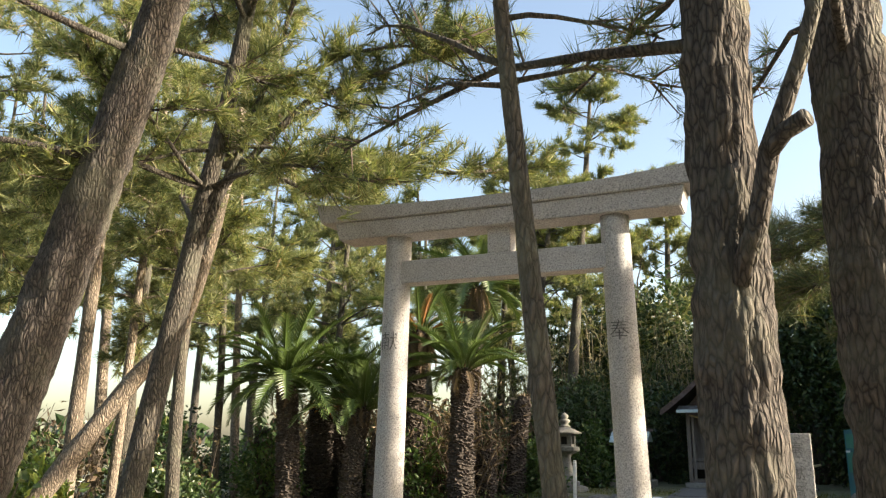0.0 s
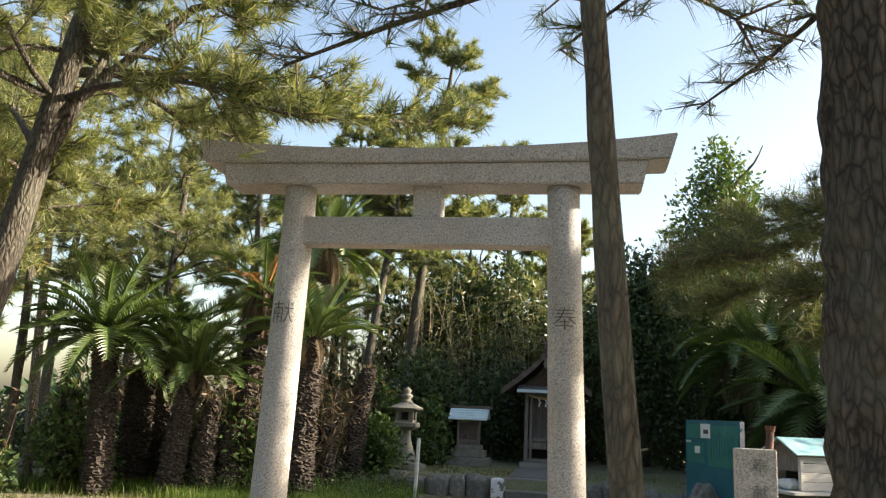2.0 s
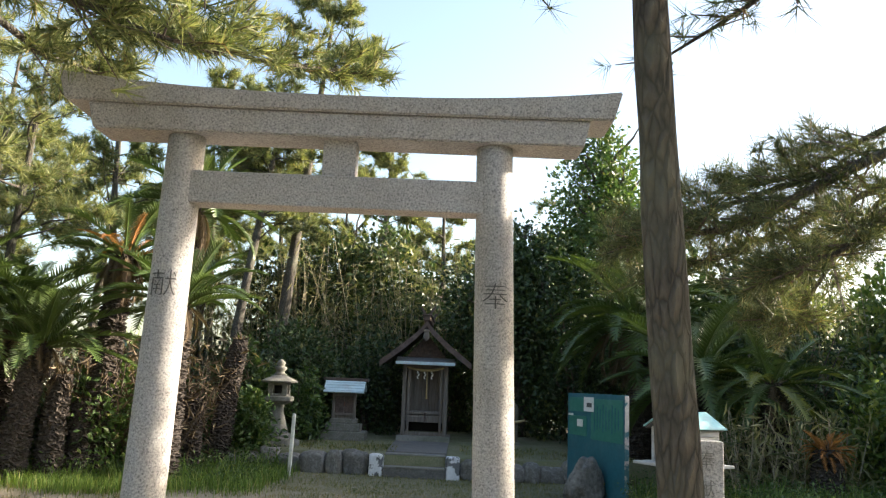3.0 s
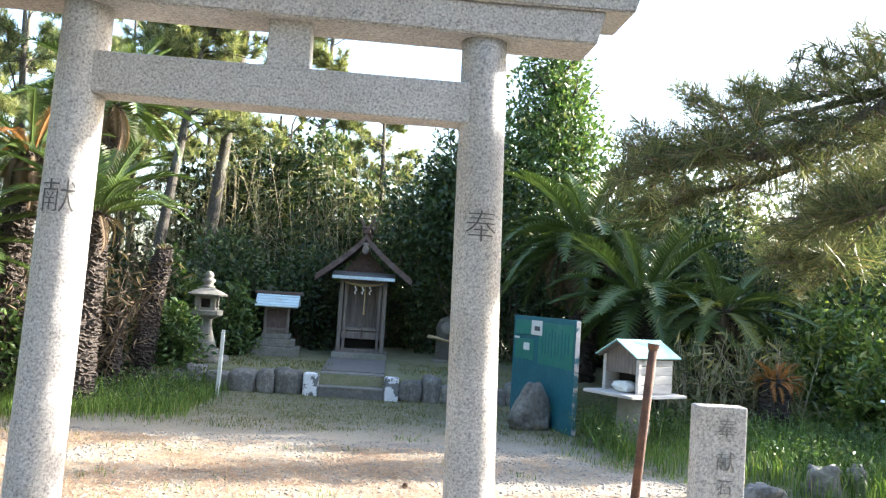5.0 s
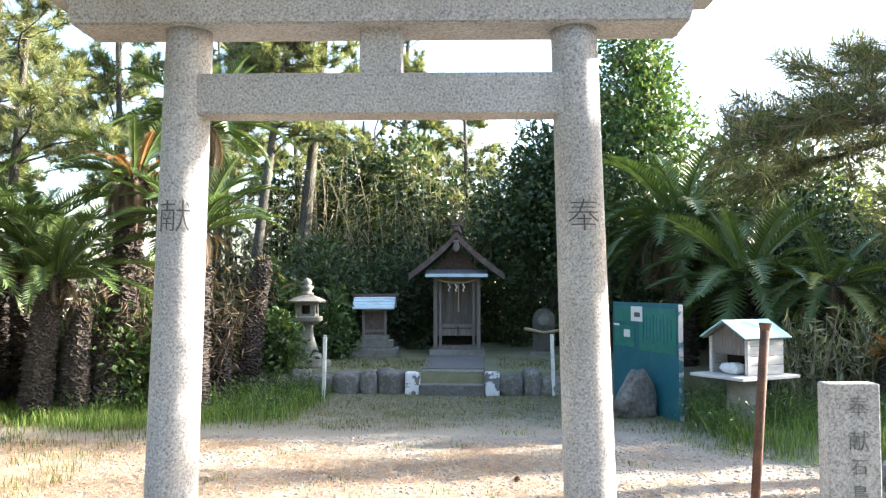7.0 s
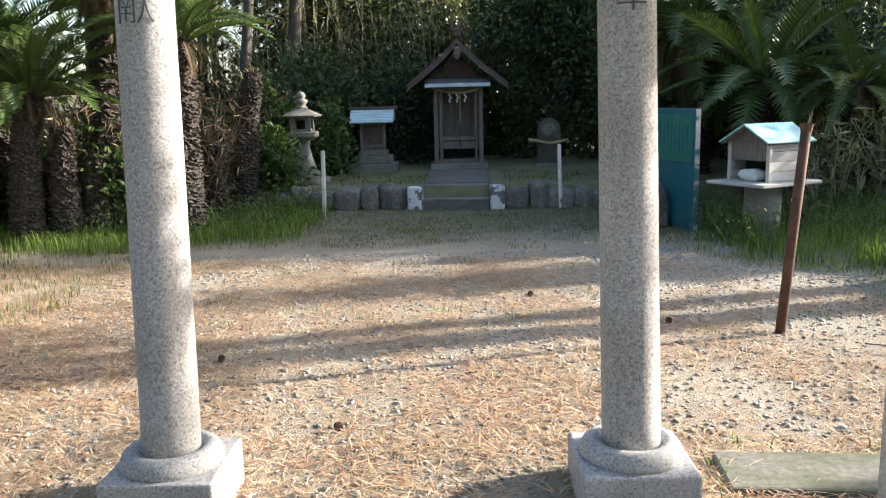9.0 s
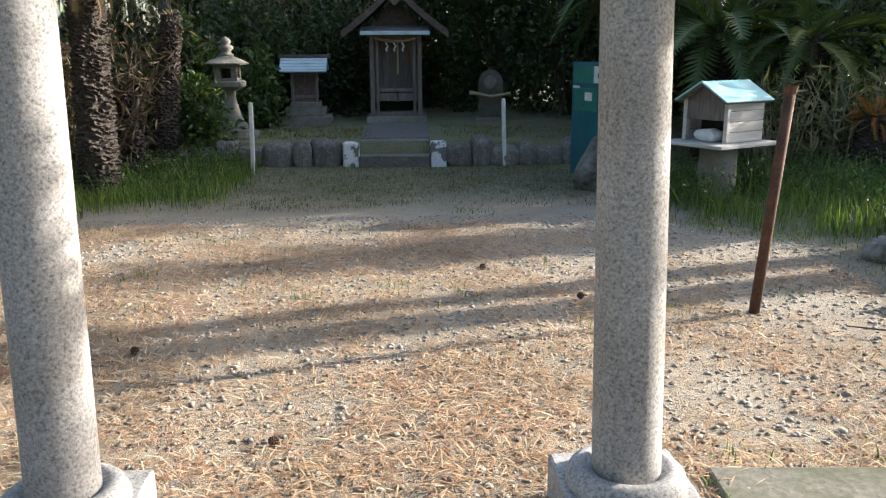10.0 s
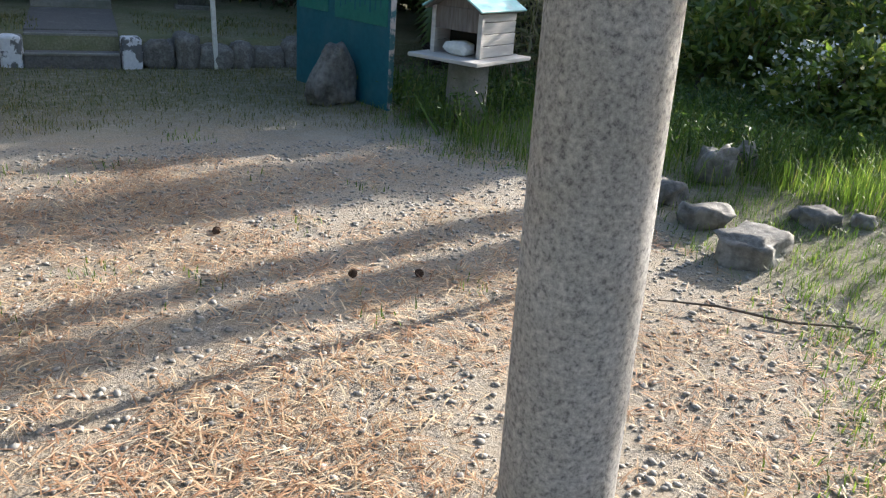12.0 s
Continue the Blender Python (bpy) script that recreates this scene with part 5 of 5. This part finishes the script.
def broadleaf(at, h, crown, seed, leaves, label, mt):
    rng = np.random.default_rng(seed)
    t = thing("broadleaf_tree", label, "tree", at)
    part("trunk", tube([(0, 0, -0.1), (0.1, 0, h * 0.3), (0.05, 0.1, h * 0.6), (0.1, 0.1, h * 0.9)], [0.16, 0.13, 0.09, 0.03], 10, 0.01, 6), BARK_YOUNG, t, smooth=True)
    for _ in range(14):
        z = h * rng.uniform(0.3, 0.8)
        p = limb_path((0.08, 0.05, z), rng.uniform(0, 6.28), crown[0] * rng.uniform(0.6, 1.0), 0.6, 0.02, rng)
        part("limb", tube(p, np.linspace(0.05, 0.01, len(p)), 6), BARK_YOUNG, t)
    part("crown", mesh_of("crown", *leaf_cloud((0, 0, h * 0.58), crown, 44, leaves, BROAD, rng)), mt, t)


broadleaf((3.75, 13.4, 0), 8.2, (1.6, 1.4, 4.0), 200, 13000, "broadleaf tree with yellow-green sunlit top", LEAF_MID)
broadleaf((-2.6, 16.5, 0), 6.5, (2.2, 1.6, 2.8), 201, 9000, "dark broadleaf tree behind the pines", LEAF)


broadleaf((1.9, 13.3, 0.2), 5.4, (1.9, 1.5, 2.8), 205, 10000, "dark broadleaf tree overhanging the shrine", LEAF)
# Crowns out of view; these three trees are added to block sun.
broadleaf((10.6, 11.6, 0), 7.0, (2.2, 2.0, 3.6), 202, 9000, "added dark broadleaf tree that blocks sun from the cycads", LEAF)
broadleaf((9.6, 8.9, 0), 6.0, (1.8, 1.6, 3.2), 203, 8000, "added dark broadleaf tree that blocks sun behind shrubs", LEAF)
broadleaf((10.4, 6.7, 0), 5.2, (1.0, 0.75, 2.3), 204, 3200, "added slim broadleaf tree that dapples the clearing", LEAF)


# reeds and bare stems behind the shrines
def thicket(name, label, spots, seed, height, stem_mat, leaf_mat, leaves_per, shape, lean=0.15):
    rng = np.random.default_rng(seed)
    spots = np.array(spots, float)
    n = len(spots)
    top = spots + np.stack([rng.normal(size=n) * lean, rng.normal(size=n) * lean, np.ones(n)], 1) * (height * rng.uniform(0.6, 1.1, n))[:, None]
    k = rng.integers(0, n, leaves_per * n)
    u = rng.uniform(0.25, 1.05, len(k))[:, None]
    p = spots[k] + (top[k] - spots[k]) * u + rng.normal(size=(len(k), 3)) * np.array([0.12, 0.12, 0.05])
    d = rng.normal(size=p.shape) + np.array([0, 0, -0.5])
    ob = thing(name, label, "thicket")
    ob["kind"] = "stuff"
    part("stems", mesh_of("stems", *prisms(spots, top, np.full(n, 0.013), np.full(n, 0.004))), stem_mat, ob)
    part("leaves", mesh_of("leaves", *scatter(p, basis_for(d, rng), rng.uniform(0.7, 1.4, len(p)), shape, rng)), leaf_mat, ob)


R2 = np.random.default_rng(300)


def patch(n, x0, x1, y0, y1, z=0.0):
    return np.stack([R2.uniform(x0, x1, n), R2.uniform(y0, y1, n), np.full(n, z)], 1)


thicket("reed_thicket", "thicket of dry reeds and bamboo grass", patch(260, -6.0, 1.2, 14.2, 16.2), 301, 4.4, REED_STEM, REED, 34, SLIM)
thicket("reed_thicket", "sunlit pale reeds above the far shrubs", patch(120, 5.5, 11.5, 10.5, 14.0), 302, 4.2, REED_STEM, REED, 30, SLIM)
thicket("weed_thicket", "tall pale weeds beside the box", patch(90, 4.3, 5.9, 6.6, 7.6), 303, 1.25, REED_STEM, REED, 14, SLIM, 0.2)
WEED = leaf_shape(0.05, 0.018)
thicket("weed_patch", "leafy green weeds growing through the bank grass", patch(420, 4.4, 7.4, 3.3, 6.9, 0.1), 307, 0.36, GRASS, LEAF_MID, 22, WEED, 0.25)
thicket("weed_patch", "fresh leafy weeds round the box post", patch(120, 2.9, 4.4, 5.3, 7.2, 0.02), 308, 0.36, GRASS, LEAF_MID, 22, WEED, 0.25)
thicket("weed_patch", "green weeds at the foot of the cycads", patch(260, -5.5, -2.1, 6.3, 8.9, 0.0), 309, 0.34, GRASS, LEAF_MID, 20, WEED, 0.25)
thicket("dead_thicket", "bare brown stems and dead leaves under the pines", patch(260, -9.0, -4.6, 9.2, 11.2), 304, 2.0, TWIG, DRY_LEAF, 16, BROAD, 0.25)
thicket("dead_thicket", "dead fronds and dry stems between the cycads", patch(110, -5.2, -3.3, 7.4, 8.6), 306, 1.7, TWIG, DRY_LEAF, 22, SLIM, 0.3)
thicket("dead_thicket", "bare brown stems under the near pines", patch(200, -11.0, -6.6, -1.0, 5.0), 305, 1.5, TWIG, DRY_LEAF, 10, BROAD, 0.3)


# grass
def blades(name, label, pts, seed, height, width, material, lean=0.35):
    rng = np.random.default_rng(seed)
    n = len(pts)
    a = rng.uniform(0, 6.28, n)
    side = np.stack([np.cos(a), np.sin(a), np.zeros(n)], 1)
    out = np.stack([-np.sin(a), np.cos(a), np.zeros(n)], 1) * rng.uniform(-lean, lean, n)[:, None]
    h = height * rng.uniform(0.45, 1.2, n)[:, None]
    w = width * rng.uniform(0.7, 1.3, n)[:, None]
    up = np.array([0, 0, 1.0])
    mid = pts + up * h * 0.6 + out * h * 0.5
    tip = pts + up * h * 0.92 + out * h * 1.5
    V = np.stack([pts - side * w, pts + side * w, mid + side * w * 0.7, mid - side * w * 0.7, tip], 1).reshape(-1, 3)
    b = np.arange(n)[:, None] * 5
    faces = (b + np.array([0, 1, 2, 3])).tolist() + (b + np.array([3, 2, 4])).tolist()
    ob = part(name, mesh_of(name, V, faces), material)
    tagged(ob, label, "grass", kind="stuff")


def clumped(n, x0, x1, y0, y1, keep, z=0.0):
    """Points gathered in clumps; keep: a test on x, y."""
    c = np.stack([R2.uniform(x0, x1, n // 14 + 1), R2.uniform(y0, y1, n // 14 + 1)], 1)
    p = c[R2.integers(0, len(c), n)] + R2.normal(size=(n, 2)) * 0.09
    p = np.array([q for q in p if keep(q[0], q[1])])
    zz = np.array([(z or ground_z(q[0], q[1])) - 0.012 for q in p])
    return np.column_stack([p, zz])


EDGE_Y = (-0.7, 0.25, 0.6, 1.1, 1.6, 2.1, 2.6, 3.7, 4.1, 4.5, 5.1, 5.7, 7.6)
EDGE_X = (2.1, 2.4, 2.75, 3.15, 3.45, 3.68, 3.6, 3.95, 3.5, 3.0, 2.65, 2.75, 2.9)


def edge_x(y):
    return float(np.interp(y, EDGE_Y, EDGE_X)) + 0.06 * math.sin(y * 7.0)


blades("tall_grass", "lush tall green grass on the bank", clumped(34000, 3.0, 9.0, 0.2, 7.6, lambda x, y: x > edge_x(y) + 0.3 + 1.3 * max(0, min(1, (3.4 - y) / 1.2)) and not (3.3 < x < 4.0 and 5.5 < y < 6.3)), 401, 0.3, 0.0035, GRASS, 0.6)
blades("bank_grass", "short bright grass along the gravel edge", clumped(30000, 2.0, 5.6, -0.8, 7.6, lambda x, y: -0.1 < x - edge_x(y) + R2.normal() * 0.14 < (0.6 if y > 3.4 else 2.2)), 402, 0.085, 0.003, GRASS, 0.7)
blades("turf", "thin worn turf before the platform", clumped(22000, -5.5, 3.4, 5.7, 9.0, lambda x, y: y > 5.9 + 0.5 * math.sin(x * 1.7) + R2.normal() * 0.4), 403, 0.06, 0.003, GRASS_DRY, 0.7)
blades("platform_turf", "patchy turf on the shrine platform", clumped(6000, -2.9, 3.6, 9.2, 11.4, lambda x, y: not (-0.35 < x < 0.72), z=0.36), 404, 0.06, 0.004, GRASS_DRY, 0.7)
blades("bed_grass", "green weeds round the cycad stems", clumped(26000, -7.5, -1.9, 5.4, 9.3, lambda x, y: y > 5.75 + 0.25 * math.sin(x * 2) - 0.25 * max(0, x + 3.2) * -1 + R2.normal() * 0.2), 405, 0.22, 0.004, GRASS, 0.5)
blades("wood_grass", "rough grass under the pines", clumped(8000, -7.5, -2.2, -2.0, 6.0, lambda x, y: x < -3.0), 406, 0.11, 0.004, GRASS_DRY, 0.5)
blades("tufts_on_gravel", "scattered small grass tufts on the gravel", np.concatenate([clumped(500, -3.0, 3.2, 2.0, 6.0, lambda x, y: True), clumped(700, 1.2, 3.6, -0.7, 0.5, lambda x, y: not (1.35 < x < 3.15 and -0.1 < y < 0.3))]), 407, 0.07, 0.004, GRASS, 0.6)


# litter on the ground
def straw(n, seed):
    rng = np.random.default_rng(seed)
    c = np.stack([rng.uniform(-4.5, 3.4, n), rng.uniform(-0.9, 5.0, n)], 1)
    dens = np.array([noise.noise(Vector((q[0] * 0.9, q[1] * 0.9, 4))) + 0.6 * noise.noise(Vector((q[0] * 3.5, q[1] * 3.5, 8))) - 0.1 * q[0] - 0.06 * (q[1] - 2) for q in c])
    c = c[dens > rng.uniform(-0.55, 0.45, n)]
    n = len(c)
    a = rng.uniform(0, 6.28, n)
    d = np.stack([np.cos(a), np.sin(a), rng.uniform(-0.03, 0.16, n)], 1)
    s = np.stack([-np.sin(a), np.cos(a), np.zeros(n)], 1)
    p = np.column_stack([c, rng.uniform(0.004, 0.022, n) + np.array([ground_z(*q) for q in c])])
    ln = rng.uniform(0.04, 0.13, n)[:, None]
    w = rng.uniform(0.0015, 0.0034, n)[:, None]
    V = np.stack([p - s * w, p + s * w, p + d * ln * 0.5 + s * w + [0, 0, 0.006], p + d * ln * 0.5 - s * w + [0, 0, 0.006], p + d * ln], 1).reshape(-1, 3)
    b = np.arange(n)[:, None] * 5
    ob = part("pine_straw", mesh_of("pine_straw", V, (b + np.array([0, 1, 2, 3])).tolist() + (b + np.array([3, 2, 4])).tolist()), STRAW)
    tagged(ob, "fallen reddish pine needles strewn over the gravel", "pine straw", kind="stuff")


straw(100000, 501)


def pebbles(n, seed):
    rng = np.random.default_rng(seed)
    bm = bmesh.new()
    bmesh.ops.create_icosphere(bm, subdivisions=1, radius=1)
    sv = np.array([v.co[:] for v in bm.verts])
    sf = np.array([[v.index for v in f.verts] for f in bm.faces])
    bm.free()
    shapes = []
    for _ in range(6):
        q = sv * (1 + 0.16 * rng.normal(size=(len(sv), 1))) * np.array([1.2, 0.9, 0.55])
        shapes.append((q, sf))
    p = np.stack([rng.uniform(-3.5, 3.6, n), rng.uniform(-1.4, 5.4, n), np.zeros(n)], 1)
    p[:, 2] = [ground_z(q[0], q[1]) + 0.003 for q in p]
    a = rng.uniform(0, 6.28, n)
    z, o = np.zeros(n), np.ones(n)
    fr = np.stack([np.stack([np.cos(a), -np.sin(a), z], 1), np.stack([np.sin(a), np.cos(a), z], 1), np.stack([z, z, o], 1)], 1)
    sc = 0.0038 + 0.017 * rng.random(n) ** 6
    me = mesh_of("gravel", *scatter(p, fr, sc, shapes, rng))
    ob = part("gravel", me, PEBBLE, smooth=True)
    tagged(ob, "loose grey gravel and small rounded pebbles", "gravel", kind="stuff")


pebbles(40000, 502)
cone_bm = bmesh.new()
for k in range(46):
    a, u = k * 2.399, k / 46
    rr = 0.026 * math.sin(math.pi * (0.15 + 0.8 * u))
    c = Vector((rr * math.cos(a), rr * math.sin(a), 0.008 + 0.05 * u))
    box(0.016, 0.012, 0.005, c, (0, -25, math.degrees(a)), 0, cone_bm)
lathe_core = lathe([(0.01, 0.0), (0.018, 0.02), (0.012, 0.05), (0.003, 0.06)], 8)
tmp = bpy.data.meshes.new("tmp")
lathe_core.to_mesh(tmp)
lathe_core.free()
cone_bm.from_mesh(tmp)
cone_bm.transform(Matrix.Scale(0.75, 4))
first_cone = None
for x, y in ((1.321, 2.6), (1.645, 2.515), (-0.368, 0.65), (-1.3, 1.75), (0.75, 3.4)):
    if first_cone is None:
        first_cone = part("pine_cone", cone_bm, CONE)
        tagged(first_cone, "brown fallen pine cone on the gravel", "pine cone", "pine cones")
        first_cone.location = (x, y, 0.0)
    else:
        copy_thing(first_cone, pose(x, y, 0.012, 70, 0, ROW.uniform(0, 360)))
for i, (x, y, sx, sy, sz, lab) in enumerate(((4.44, 3.5, 0.36, 0.3, 0.36, "pale upright edging rock"), (4.8, 3.6, 0.2, 0.2, 0.3, "dark split edging rock"), (3.84, 3.36, 0.46, 0.36, 0.22, "dark rounded edging rock"), (3.8, 2.84, 0.44, 0.34, 0.2, "rounded edging rock"), (3.68, 2.28, 0.52, 0.42, 0.24, "angular edging rock lit on top"), (4.45, 2.55, 0.36, 0.26, 0.17, "small dark edging rock"), (4.72, 2.4, 0.2, 0.18, 0.13, "small edging rock in grass"))):
    rk = part("edging_rock", stone((sx * 0.74, sy * 0.74, sz * 0.85), 40 + i, 3, 0.5, block=0.55), ROCK, smooth=True)
    rk.location, rk.rotation_euler = (x, y, ground_z(x, y) - 0.03), (0, 0, i * 0.9)
    tagged(rk, lab + " beside the gravel", "rock", "edging rocks")
br = part("fallen_branch", tube([(2.72, 1.9, 0.03), (2.95, 1.72, 0.05), (3.2, 1.5, 0.035), (3.42, 1.36, 0.05), (3.6, 1.3, 0.03)], [0.004, 0.007, 0.007, 0.006, 0.003], 6), TWIG)
tagged(br, "thin fallen twig on the gravel edge", "branch")
lg = part("log", tube([(6.1, 5.9, 0.2), (6.5, 6.2, 0.42), (7.0, 6.5, 0.62)], [0.07, 0.075, 0.06], 9, 0.01, 6), BARK, smooth=True)
tagged(lg, "leaning dead log among the shrubs", "log")
# the wood's far edge
EDGE = np.random.default_rng(600)
pts = []
for k in range(26):
    a = 2 * math.pi * k / 26
    R = EDGE.uniform(42, 55)
    pts.append((R * math.cos(a), R * math.sin(a)))
V, F, base = [], [], 0
for x, y in pts:
    v, f = leaf_cloud((x, y, 1.2), (7.5, 7.5, 2.6), 16, 900, leaf_shape(0.9, 0.6), EDGE)
    V.append(v)
    F.append(f + base)
    base += len(v)
tagged(part("far_wood", mesh_of("far_wood", np.concatenate(V), np.concatenate(F)), LEAF), "low distant evergreen wood closing the horizon", "wood", kind="stuff")
